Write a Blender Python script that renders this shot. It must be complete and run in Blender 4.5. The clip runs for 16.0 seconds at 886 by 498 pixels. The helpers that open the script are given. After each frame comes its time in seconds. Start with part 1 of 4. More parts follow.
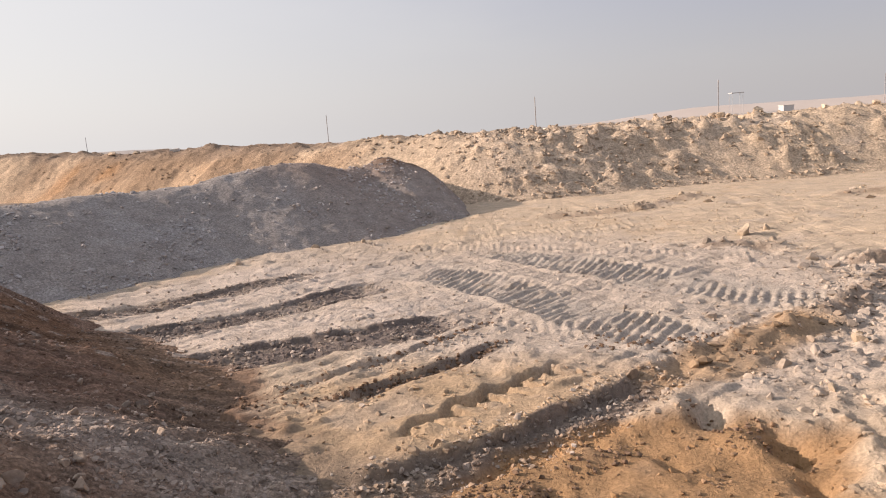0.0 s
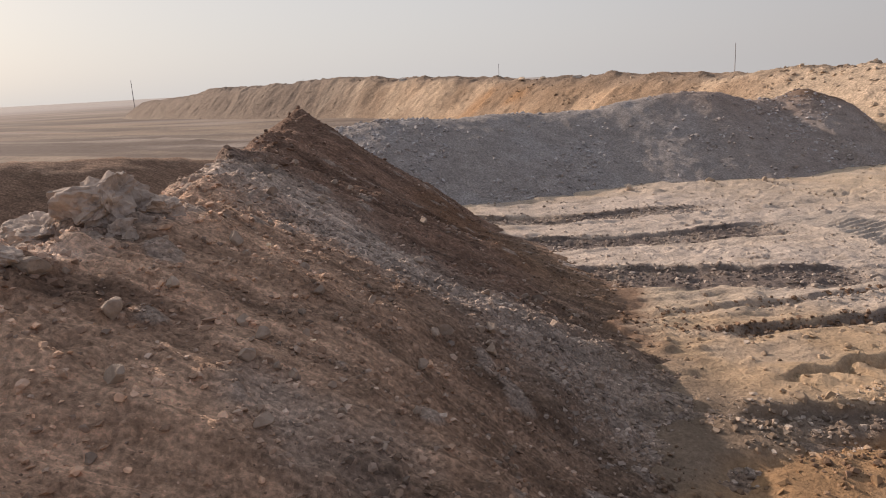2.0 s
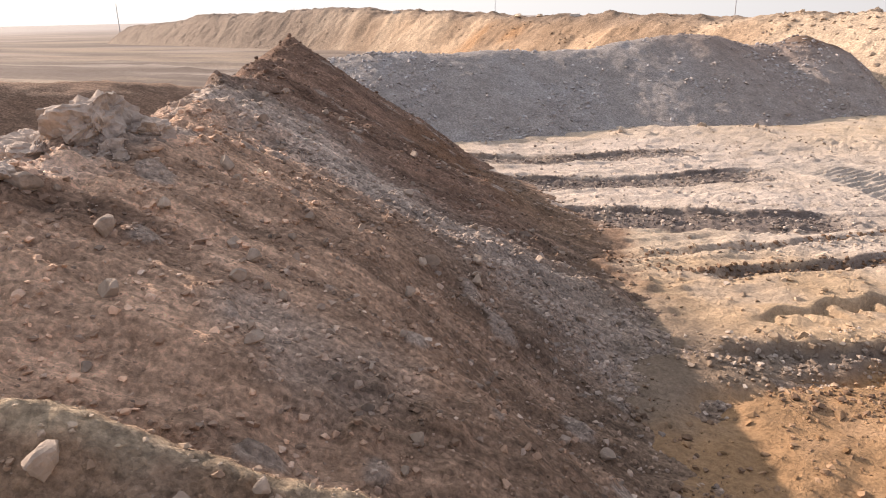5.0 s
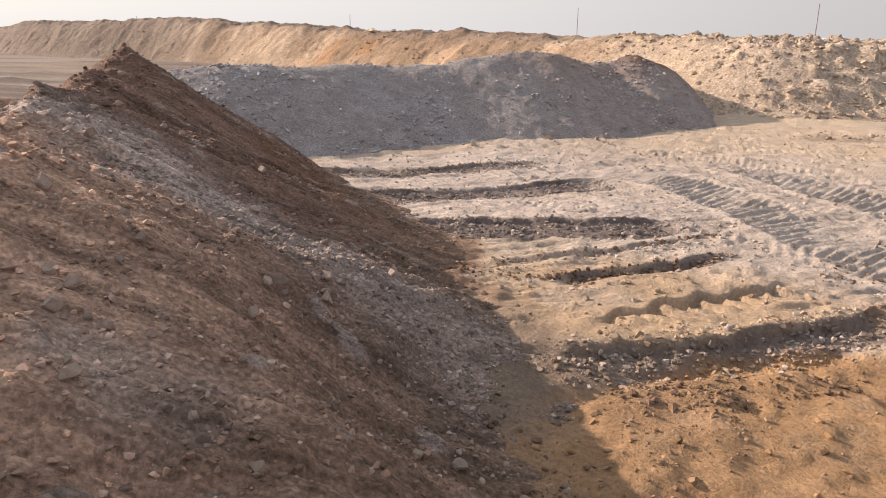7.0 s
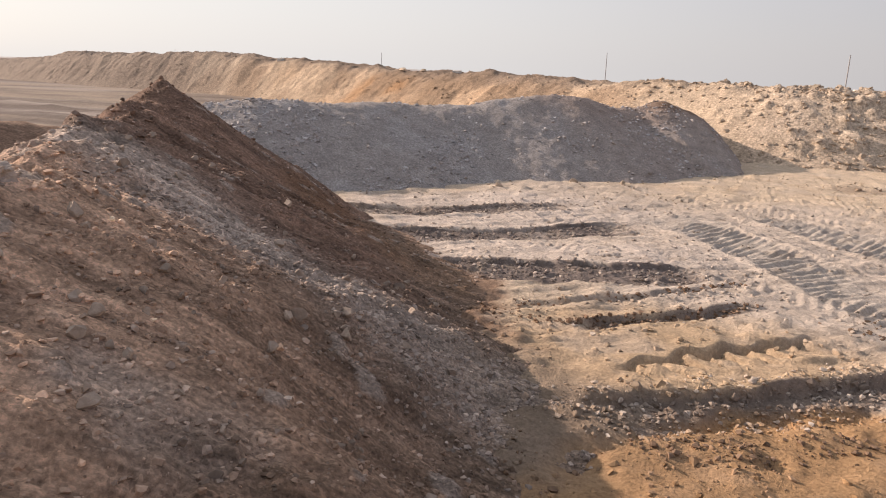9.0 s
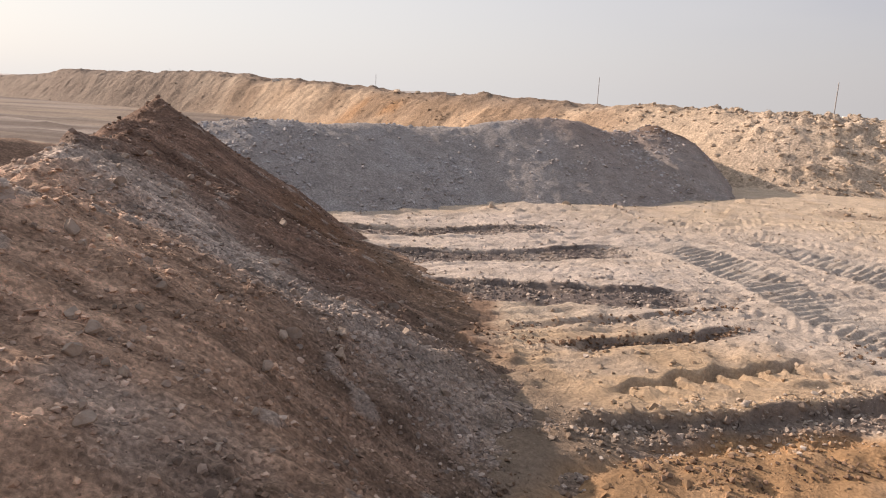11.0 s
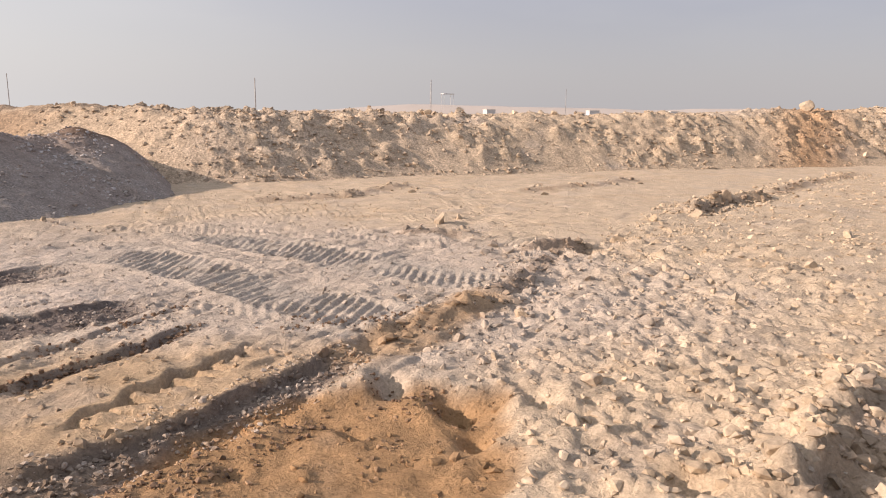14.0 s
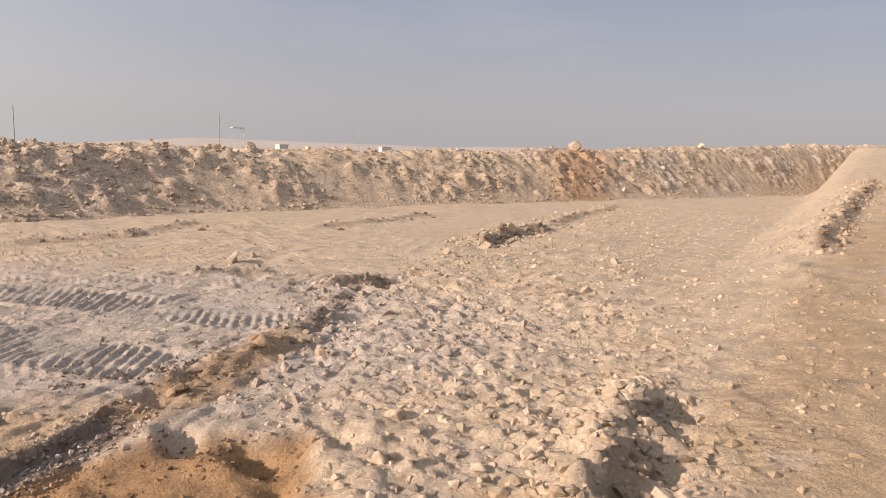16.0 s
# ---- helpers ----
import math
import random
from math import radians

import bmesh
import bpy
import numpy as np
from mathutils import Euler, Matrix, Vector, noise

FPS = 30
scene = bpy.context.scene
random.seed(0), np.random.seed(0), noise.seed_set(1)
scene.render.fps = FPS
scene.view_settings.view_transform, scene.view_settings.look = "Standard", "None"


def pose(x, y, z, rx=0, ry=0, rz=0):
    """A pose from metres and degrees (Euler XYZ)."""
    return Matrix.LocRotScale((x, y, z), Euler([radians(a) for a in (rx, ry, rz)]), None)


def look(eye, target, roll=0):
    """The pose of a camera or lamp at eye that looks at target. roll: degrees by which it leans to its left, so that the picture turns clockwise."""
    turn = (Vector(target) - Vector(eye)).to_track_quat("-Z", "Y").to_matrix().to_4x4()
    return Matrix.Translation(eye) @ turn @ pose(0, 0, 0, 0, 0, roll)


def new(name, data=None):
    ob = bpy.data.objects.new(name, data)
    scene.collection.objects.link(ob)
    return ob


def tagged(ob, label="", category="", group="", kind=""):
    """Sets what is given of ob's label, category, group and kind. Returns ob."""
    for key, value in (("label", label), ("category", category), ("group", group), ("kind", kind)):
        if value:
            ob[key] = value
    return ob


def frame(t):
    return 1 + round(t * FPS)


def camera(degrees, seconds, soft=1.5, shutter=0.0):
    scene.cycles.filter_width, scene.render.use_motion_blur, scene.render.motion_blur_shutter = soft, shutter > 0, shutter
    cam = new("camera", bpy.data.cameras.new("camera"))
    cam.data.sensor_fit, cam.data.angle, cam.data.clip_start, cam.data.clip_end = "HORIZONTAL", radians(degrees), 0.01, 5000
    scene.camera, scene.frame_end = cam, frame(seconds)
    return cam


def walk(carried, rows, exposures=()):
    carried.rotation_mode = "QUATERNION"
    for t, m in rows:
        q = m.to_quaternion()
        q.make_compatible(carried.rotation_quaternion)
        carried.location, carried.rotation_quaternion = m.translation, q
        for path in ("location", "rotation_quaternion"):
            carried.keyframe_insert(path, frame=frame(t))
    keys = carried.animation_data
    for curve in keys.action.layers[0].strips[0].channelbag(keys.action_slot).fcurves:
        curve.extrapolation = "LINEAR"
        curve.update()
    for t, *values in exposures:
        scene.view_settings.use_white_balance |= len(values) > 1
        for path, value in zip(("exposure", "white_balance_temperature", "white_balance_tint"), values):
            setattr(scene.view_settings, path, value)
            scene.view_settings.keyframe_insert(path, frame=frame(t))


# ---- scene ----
# The eye rides about three metres over a quarry floor; x to the right of the first view, y ahead.
cam = camera(63.8, 16.0, soft=1.0)
PATH = [
    (0.0, 0.000, 0.000, 3.000, 80.19, 4.22, -0.73),
    (0.5, -0.094, -0.021, 2.923, 80.77, 4.06, 12.63),
    (1.0, -0.130, -0.126, 2.920, 80.93, 2.08, 23.67),
    (1.5, -0.103, -0.192, 2.931, 79.93, 1.50, 28.02),
    (2.0, -0.113, -0.261, 2.902, 76.77, 3.17, 30.01),
    (2.5, -0.103, -0.290, 2.877, 73.81, 1.93, 29.92),
    (3.0, -0.085, -0.293, 2.862, 71.54, 0.89, 27.33),
    (3.5, -0.106, -0.299, 2.831, 69.15, 0.52, 26.94),
    (4.0, -0.118, -0.322, 2.830, 70.90, 0.90, 27.74),
    (4.2, -0.115, -0.326, 2.834, 71.05, 1.25, 28.45),
    (6.3, -0.004, -0.338, 2.890, 73.25, 1.00, 30.05),
    (6.5, -0.002, -0.332, 2.888, 73.02, 1.83, 29.11),
    (7.0, 0.010, -0.240, 2.852, 72.87, -0.16, 18.56),
    (7.5, 0.010, -0.214, 2.864, 74.33, -0.75, 19.09),
    (8.0, -0.001, -0.230, 2.872, 75.89, -1.53, 19.19),
    (8.5, 0.010, -0.229, 2.877, 76.05, -1.56, 20.22),
    (9.0, 0.011, -0.232, 2.876, 75.84, -1.69, 20.86),
    (9.2, 0.012, -0.234, 2.876, 76.01, -1.74, 21.12),
    (11.3, -0.002, -0.277, 2.884, 77.71, -2.42, 20.35),
    (11.5, 0.001, -0.279, 2.885, 77.72, -2.70, 20.93),
    (12.0, 0.037, -0.271, 2.883, 76.94, -2.58, 19.37),
    (12.5, 0.071, -0.255, 2.875, 77.49, -1.56, 13.78),
    (13.0, 0.122, -0.224, 2.891, 78.90, -1.45, 2.60),
    (13.5, 0.199, -0.190, 2.920, 78.34, -1.03, -11.44),
    (14.0, 0.265, -0.173, 2.950, 78.51, -0.97, -22.39),
    (14.5, 0.266, -0.189, 2.952, 79.39, -1.87, -29.97),
    (15.0, 0.311, -0.137, 2.943, 80.07, -1.79, -35.25),
    (15.5, 0.321, -0.182, 2.977, 80.37, -0.95, -38.49),
    (16.0, 0.290, -0.104, 2.966, 81.72, -1.89, -38.67),
]
EXPOSURES = [(0.0, 0.58), (0.5, 0.6), (1.0, 0.33), (1.5, 0.17), (2.0, 0.22), (2.5, 0.48), (3.0, 0.72), (3.5, 1.13), (4.2, 1.15), (6.3, 0.55), (7.0, 0.68), (8.5, 0.6), (11.5, 0.57), (12.5, 0.56), (13.0, 0.64), (14.5, 0.55), (15.5, 0.5), (16.0, 0.42)]
walk(cam, [(t, pose(x, y, z, rx, ry, rz)) for t, x, y, z, rx, ry, rz in PATH], EXPOSURES)

# ---- daylight: hazy low sun from the left ----
SUN_LEFT, SUN_UP = 81.0, 22.8
world = bpy.data.worlds.new("hazy_sky")
scene.world = world
world.use_nodes = True
wn, wl = world.node_tree.nodes, world.node_tree.links
wn.clear()
sky = wn.new("ShaderNodeTexSky")
sky.sky_type = "NISHITA"
sky.sun_disc = False
sky.sun_elevation = radians(SUN_UP)
sky.sun_rotation = radians(-SUN_LEFT)
sky.air_density, sky.dust_density, sky.ozone_density = 1.0, 3.0, 1.5
haze = wn.new("ShaderNodeMix")
haze.data_type = "RGBA"
haze.inputs["Factor"].default_value = 0.92
# dust in the air scatters forward: the haze is brighter and warmer towards the sun
way = wn.new("ShaderNodeTexCoord")
toward = wn.new("ShaderNodeVectorMath")
toward.operation = "DOT_PRODUCT"
toward.inputs[1].default_value = (-math.sin(radians(SUN_LEFT)), math.cos(radians(SUN_LEFT)), 0.1)
wl.new(way.outputs["Generated"], toward.inputs[0])
glow = wn.new("ShaderNodeMapRange")
glow.interpolation_type = "SMOOTHSTEP"
glow.inputs["From Min"].default_value, glow.inputs["From Max"].default_value = -0.5, 0.95
wl.new(toward.outputs["Value"], glow.inputs["Value"])
dust = wn.new("ShaderNodeMix")
dust.data_type = "RGBA"
dust.inputs["A"].default_value, dust.inputs["B"].default_value = (1.75, 1.80, 2.25, 1), (3.85, 3.72, 3.70, 1)
wl.new(glow.outputs["Result"], dust.inputs["Factor"])
# away from the sun the haze pales towards the horizon, with thin high cloud above
height = wn.new("ShaderNodeSeparateXYZ")
wl.new(way.outputs["Generated"], height.inputs["Vector"])
low = wn.new("ShaderNodeMapRange")
low.interpolation_type = "SMOOTHSTEP"
low.inputs["From Min"].default_value, low.inputs["From Max"].default_value = 0.0, 0.24
wl.new(height.outputs["Z"], low.inputs["Value"])
squash = wn.new("ShaderNodeVectorMath")
squash.operation = "MULTIPLY"
squash.inputs[1].default_value = (1.0, 1.0, 4.0)
wl.new(way.outputs["Generated"], squash.inputs[0])
wisps = wn.new("ShaderNodeTexNoise")
wisps.inputs["Scale"].default_value, wisps.inputs["Detail"].default_value = 3.2, 4
wl.new(squash.outputs["Vector"], wisps.inputs["Vector"])
thin = wn.new("ShaderNodeMapRange")
thin.inputs["From Min"].default_value, thin.inputs["From Max"].default_value = 0.48, 0.75
thin.inputs["To Max"].default_value = 0.45
wl.new(wisps.outputs["Fac"], thin.inputs["Value"])
upper = wn.new("ShaderNodeMix")
upper.data_type = "RGBA"
upper.inputs["A"].default_value, upper.inputs["B"].default_value = (1.72, 1.78, 2.25, 1), (2.5, 2.45, 2.65, 1)
wl.new(thin.outputs["Result"], upper.inputs["Factor"])
pale_low = wn.new("ShaderNodeMix")
pale_low.data_type = "RGBA"
pale_low.inputs["A"].default_value = (2.37, 2.24, 2.28, 1)
wl.new(low.outputs["Result"], pale_low.inputs["Factor"])
wl.new(upper.outputs["Result"], pale_low.inputs["B"])
wl.new(pale_low.outputs["Result"], dust.inputs["A"])
wl.new(dust.outputs["Result"], haze.inputs["B"])
bg = wn.new("ShaderNodeBackground")
bg.inputs["Strength"].default_value = 0.15
wout = wn.new("ShaderNodeOutputWorld")
wl.new(sky.outputs["Color"], haze.inputs["A"])
wl.new(haze.outputs["Result"], bg.inputs["Color"])
wl.new(bg.outputs["Background"], wout.inputs["Surface"])

sun = new("sun", bpy.data.lights.new("sun", "SUN"))
sun.data.energy, sun.data.angle, sun.data.color = 4.3, radians(0.8), (1.0, 0.80, 0.685)
a, e = radians(SUN_LEFT), radians(SUN_UP)
sun.matrix_world = look((-60 * math.sin(a) * math.cos(e), 60 * math.cos(a) * math.cos(e), 60 * math.sin(e)), (0, 0, 0))


# ---- noise and plan arithmetic ----
rng = np.random.default_rng(7)
PERM = rng.permutation(4096)
VALS = rng.random(4096)


def vnoise(x, y, seed=0):
    xi, yi = np.floor(x).astype(np.int64), np.floor(y).astype(np.int64)
    fx, fy = x - xi, y - yi
    fx, fy = fx * fx * (3 - 2 * fx), fy * fy * (3 - 2 * fy)

    def at(i, j):
        return VALS[(PERM[(i + 131 * seed) & 4095] + j * 7 + PERM[(j + 17 * seed) & 4095]) & 4095]
    top = at(xi, yi) * (1 - fx) + at(xi + 1, yi) * fx
    low = at(xi, yi + 1) * (1 - fx) + at(xi + 1, yi + 1) * fx
    return top * (1 - fy) + low * fy


def fbm(x, y, octaves=4, seed=0, gain=0.5):
    """Layered noise, about -1 to 1."""
    total, amp, norm = 0.0, 1.0, 0.0
    c, s = math.cos(0.6), math.sin(0.6)
    for k in range(octaves):
        total = total + amp * (vnoise(x, y, seed + k) * 2 - 1)
        norm += amp
        amp *= gain
        x, y = (c * x - s * y) * 2.03 + 11.3, (s * x + c * y) * 2.03 - 5.7
    return total / norm


def step(a, b, v):
    t = np.clip((v - a) / (b - a), 0, 1)
    return t * t * (3 - 2 * t)


def along(X, Y, pts):
    """Nearest place on a line: way along it, signed distance (left positive), fraction past the ends."""
    best = np.full(np.shape(X), 1e9)
    s_out, d_out = np.zeros(np.shape(X)), np.zeros(np.shape(X))
    run = 0.0
    for (x0, y0, *_), (x1, y1, *_) in zip(pts, pts[1:]):
        dx, dy = x1 - x0, y1 - y0
        ln = math.hypot(dx, dy)
        t = np.clip(((X - x0) * dx + (Y - y0) * dy) / ln ** 2, 0, 1)
        ex, ey = X - x0 - t * dx, Y - y0 - t * dy
        d = np.hypot(ex, ey)
        m = d < best
        best = np.where(m, d, best)
        s_out = np.where(m, run + t * ln, s_out)
        d_out = np.where(m, d * np.where(dx * ey - dy * ex >= 0, 1, -1), d_out)
        run += ln
    return s_out, d_out, run


def ridge(X, Y, pts, slope, rounding=0.3):
    """A heap's height: a crest line of (x, y, height) with sides falling at a slope."""
    h = np.full(np.shape(X), -9.0)
    for (x0, y0, z0), (x1, y1, z1) in zip(pts, pts[1:]):
        dx, dy = x1 - x0, y1 - y0
        t = np.clip(((X - x0) * dx + (Y - y0) * dy) / (dx * dx + dy * dy), 0, 1)
        d = np.hypot(X - x0 - t * dx, Y - y0 - t * dy)
        h = np.maximum(h, z0 + t * (z1 - z0) - slope * (np.sqrt(d * d + rounding ** 2) - rounding))
    return h


def smax(a, b, k=0.25):
    t = np.clip(0.5 + 0.5 * (a - b) / k, 0, 1)
    return b + (a - b) * t + k * t * (1 - t)


def cobble(X, Y, cell, seed=0, share=0.7):
    """Angular clods bedded in soil: their height, 0 to about 1, and a random number for each."""
    X, Y = np.asarray(X, float) / cell, np.asarray(Y, float) / cell
    xi, yi = np.floor(X).astype(np.int64), np.floor(Y).astype(np.int64)
    best, mark = np.zeros(X.shape), np.zeros(X.shape)
    for i in (-1, 0, 1):
        for j in (-1, 0, 1):
            a = PERM[(xi + i + 57 * seed) & 4095]
            k = PERM[(a + yi + j) & 4095]
            r1, r2, r3, r4, r5 = VALS[k], VALS[(k + 911) & 4095], VALS[(k + 1823) & 4095], VALS[(k + 2741) & 4095], VALS[(k + 3557) & 4095]
            dx, dy = X - xi - i - r1, Y - yi - j - r2
            rad = 0.16 + 0.46 * r3 * r3
            c, q = np.cos(6.283 * r4), np.sin(6.283 * r4)
            u, v = np.abs(c * dx + q * dy), np.abs(c * dy - q * dx) * (0.8 + 0.7 * r5)
            far = np.maximum(np.maximum(u, v), 0.72 * (u + v)) / rad
            h = rad * 1.9 * np.clip(2.1 - 2.1 * far, 0, 0.65 + 0.5 * (c * dx - q * dy) / rad) * (r5 < share)
            mark = np.where(h > best, r4, mark)
            best = np.maximum(best, h)
    return best, mark


# ---- the plan, in metres ----
WINDROWS = [  # crest line, height, half width
    ([(-7.9, 12.7), (-6.46, 13.3), (-4.82, 14.4), (-3.0, 15.45)], 0.05, 0.45),
    ([(-6.4, 10.8), (-5.0, 11.6), (-3.2, 12.95), (-1.5, 14.2)], 0.06, 0.45),
    ([(-4.9, 9.2), (-3.4, 9.98), (-2.1, 10.33), (-1.2, 10.6), (-0.1, 11.15)], 0.07, 0.45),
    ([(-2.2, 8.28), (-1.4, 8.75), (-0.6, 9.35), (0.7, 10.55)], 0.05, 0.20),
    ([(-1.5, 7.86), (-1.14, 7.98), (-0.3, 8.7), (0.7, 9.5)], 0.10, 0.22),
    ([(-1.0, 5.7), (-0.37, 6.18), (0.65, 6.74), (1.2, 7.12), (2.3, 8.0)], 0.13, 0.30),
    ([(4.4, 3.2), (5.5, 3.9), (6.6, 4.45), (7.6, 5.0)], 0.24, 0.50),
    ([(14.6, 15.9), (17.0, 17.4), (20.0, 18.1)], 0.26, 0.5),
    ([(20.4, 18.6), (26.0, 21.6), (32.0, 24.2)], 0.16, 0.5),
    ([(7.0, 12.6), (9.2, 12.8)], 0.16, 0.35),
    ([(5.2, 15.2), (7.2, 15.0)], 0.16, 0.4),
    ([(5.0, 9.5), (5.9, 10.3), (7.6, 12.0)], 0.12, 0.45),
    ([(2.5, 8.2), (4.2, 8.9), (5.2, 9.6)], 0.12, 0.5),
    ([(3.0, 22.3), (6.0, 22.2), (9.0, 24.3)], 0.12, 0.5),
    ([(12.0, 22.0), (16.0, 22.8), (19.0, 24.0)], 0.1, 0.5),
    ([(18.6, 7.9), (19.6, 8.2), (25.6, 10.0), (37.5, 13.7)], 0.25, 0.5),
]
CUT_BANDS = (0.62, 0.85, 0.88, 0.12, 0.24, 0.50)   # how wide the dark floor of each cut is
CLEAT_LINE = [(-0.75, 6.70), (-0.44, 6.91), (0.1, 7.50), (0.7, 7.97), (1.42, 8.58)]
LANES = [  # crawler prints: middle line, half width
    ([(-1.2, 15.6), (1.2, 12.6), (2.2, 10.3), (3.3, 8.6)], 0.62),
    ([(0.9, 16.6), (3.2, 13.6), (4.3, 11.8), (5.8, 9.9)], 0.60),
    ([(-3.0, 12.0), (0.0, 10.8), (2.6, 9.3)], 0.34),
    ([(2.2, 20.6), (6.2, 17.3), (10.5, 15.6)], 0.40),
    ([(-1.0, 18.6), (3.0, 16.2), (6.4, 13.4)], 0.40),
    ([(1.0, 19.8), (4.2, 18.6), (8.0, 18.9), (13.0, 20.4)], 0.42),
    ([(-0.6, 17.0), (2.2, 17.2), (6.0, 19.6)], 0.38),
    ([(0.4, 14.2), (2.4, 14.6), (5.0, 16.2)], 0.40),
    ([(1.6, 11.2), (4.0, 12.4), (6.2, 13.9)], 0.42),
    ([(-2.0, 16.8), (0.6, 18.4), (2.6, 20.8)], 0.40),
    ([(3.6, 15.2), (6.0, 16.8), (9.6, 17.6)], 0.42),
    ([(-5.6, 13.0), (-3.2, 14.1), (-0.5, 15.7)], 0.30),
    ([(-3.9, 11.0), (-1.8, 12.1), (0.4, 13.4)], 0.30),
    ([(5.8, 2.6), (7.6, 3.2), (9.6, 4.0), (12.0, 4.9)], 0.45),
]
PLAIN_LANES = [
    ([(-14, 26), (-40, 34), (-75, 40)], 0.5), ([(-13, 23), (-36, 27), (-70, 30)], 0.5),
    ([(-16, 19), (-40, 21), (-70, 20)], 0.5), ([(-18, 33), (-36, 42), (-60, 48)], 0.5),
    ([(-15, 29), (-30, 36), (-58, 43)], 0.5), ([(-16, 15), (-35, 14.5), (-60, 12)], 0.5),
]
PATCH = (1.15, 5.05)          # orange clay scraped by the bucket


def rough_zone(X, Y):
    """1 over the loose clods on the right, 0 on the driven floor."""
    line = [(2.6, 4.4), (3.4, 7.4), (5.4, 9.9), (8.6, 13.0), (13.0, 16.0), (30, 23)]
    _, d, _ = along(X, Y, line)
    return step(0.5, -0.7, d + 0.5 * fbm(X * 0.6, Y * 0.6, 3, 40))


def patch_zone(X, Y):
    u, v = (X - PATCH[0]) * 0.83 + (Y - PATCH[1]) * 0.56, -(X - PATCH[0]) * 0.56 + (Y - PATCH[1]) * 0.83
    r = np.sqrt((u / 2.35) ** 2 + (v / 1.4) ** 2) + 0.25 * fbm(X * 1.3, Y * 1.3, 3, 44)
    return step(1.12, 0.92, r)


def ramp(X, Y):
    """The smooth haul ramp that climbs to the right."""
    u, v = X * 0.93 + Y * 0.36, -0.36 * X + 0.93 * Y
    edge = 0.5 + 0.35 * fbm(X * 0.3, Y * 0.3, 3, 50)
    side = step(edge + 2.4, edge - 0.5, v)
    climb = np.clip(u - 8.0, 0, 70)
    return 0.064 * climb ** 2 / (climb + 1.5) * side


def sandy(X, Y):
    """1 where wind-smoothed sand lies between the clods and the ramp."""
    return step(-1.5, 2.0, X - 1.45 * Y - 1.0 + 1.2 * fbm(X * 0.4, Y * 0.4, 3, 52)) * step(2.0, 6.0, X)


def ground_z(X, Y):
    z = 0.10 * fbm(X * 0.22, Y * 0.22, 3, 1) + 0.05 * fbm(X * 0.9, Y * 0.9, 3, 5)
    near = step(60, 25, np.hypot(X, Y))
    fine = fbm(X * 4.2, Y * 4.2, 3, 9, 0.62) * step(24, 11, np.hypot(X, Y))
    rough = rough_zone(X, Y)
    clay = patch_zone(X, Y)
    smooth_ramp = np.maximum(step(0.25, 0.9, ramp(X, Y)), 0.75 * sandy(X, Y))
    z = z + near * (1 - clay * 0.6) * (1 - 0.8 * smooth_ramp) * (0.034 + 0.038 * rough) * fine
    loose = near * rough * (1 - smooth_ramp) * (1 - clay)
    z = z + loose * 0.07 * np.abs(fbm(X * 1.9, Y * 1.9, 4, 13, 0.6))
    patchy = step(-0.35, 0.25, fbm(X * 0.8, Y * 0.8, 3, 15))
    far_off = step(7.0, 11.0, np.hypot(X, Y))
    z = z + loose * (0.075 * (0.3 + 0.7 * patchy) * (0.5 + 0.5 * far_off) * cobble(X, Y, 0.36, 2, 0.5)[0] + 0.075 * (0.5 + 0.5 * patchy) * cobble(X, Y, 0.23, 6, 0.75)[0])
    shoulder = step(0.15, 0.6, ramp(X, Y)) * step(-0.4, 0.3, 0.93 * Y - 0.36 * X)
    z = z + near * shoulder * (0.22 * cobble(X, Y, 0.6, 11, 0.6)[0] + 0.1 * cobble(X, Y, 0.3, 12, 0.7)[0])
    z = z + near * (1 - rough) * (1 - clay) * step(20, 10, np.hypot(X, Y)) * (0.045 * patchy * cobble(X, Y, 0.22, 4, 0.45)[0])
    z = z + near * (1 - smooth_ramp) * step(11, 17, np.hypot(X, Y)) * 0.07 * (0.3 + 0.7 * patchy) * cobble(X, Y, 0.5, 5, 0.5)[0]
    ragged = fbm(X * 2.2, Y * 2.2, 3, 17)
    stony = cobble(X, Y, 0.2, 13, 0.7)[0]
    for k, (pts, h, w) in enumerate(WINDROWS):
        s, d, ln = along(X, Y, pts)
        ends = step(0.0, 0.6, s + 0.25 * ragged) * step(ln + 0.3, ln - 0.6, s + 0.4 * ragged)
        d = d + 0.09 * ragged
        if k < 6:   # blade cuts: a steep drop at the line, then a way back up
            band = CUT_BANDS[k]
            e = d - 0.11 * ragged + 0.07 * fine
            dug = near * ends * step(0.0, -0.08, e) * step(-1.45 * band, -0.85 * band, e)
            z = z - dug * h * (1.0 + 0.3 * ragged) + dug * 0.035 * stony
            z = z + near * ends * 0.22 * h * np.exp(-((d - 0.07) / 0.11) ** 2) * (1.0 + 1.6 * ragged)
        else:
            core = np.exp(-(d / (w * np.where(d < 0, 0.42, 0.75))) ** 2)
            z = z + near * ends * core * h * np.clip(0.85 + 0.9 * ragged + 0.35 * fbm(X * 5.0, Y * 5.0, 3, 19, 0.6), 0.1, 2.0)
            z = z - near * ends * 0.22 * h * np.exp(-((d + 1.5 * w) / (0.7 * w)) ** 2)
    s, d, ln = along(X, Y, CLEAT_LINE)
    ends = step(0.02, 0.3, s) * step(ln - 0.02, ln - 0.3, s)
    deep = step(0.0, 1.2, s) * step(ln + 0.3, ln - 0.9, s)
    tooth = np.abs(((s + 0.45 * d) / 0.28) % 1.0 - 0.5) * 2
    e = d + 0.05 * np.sin(s * 11.2) + 0.03 * ragged
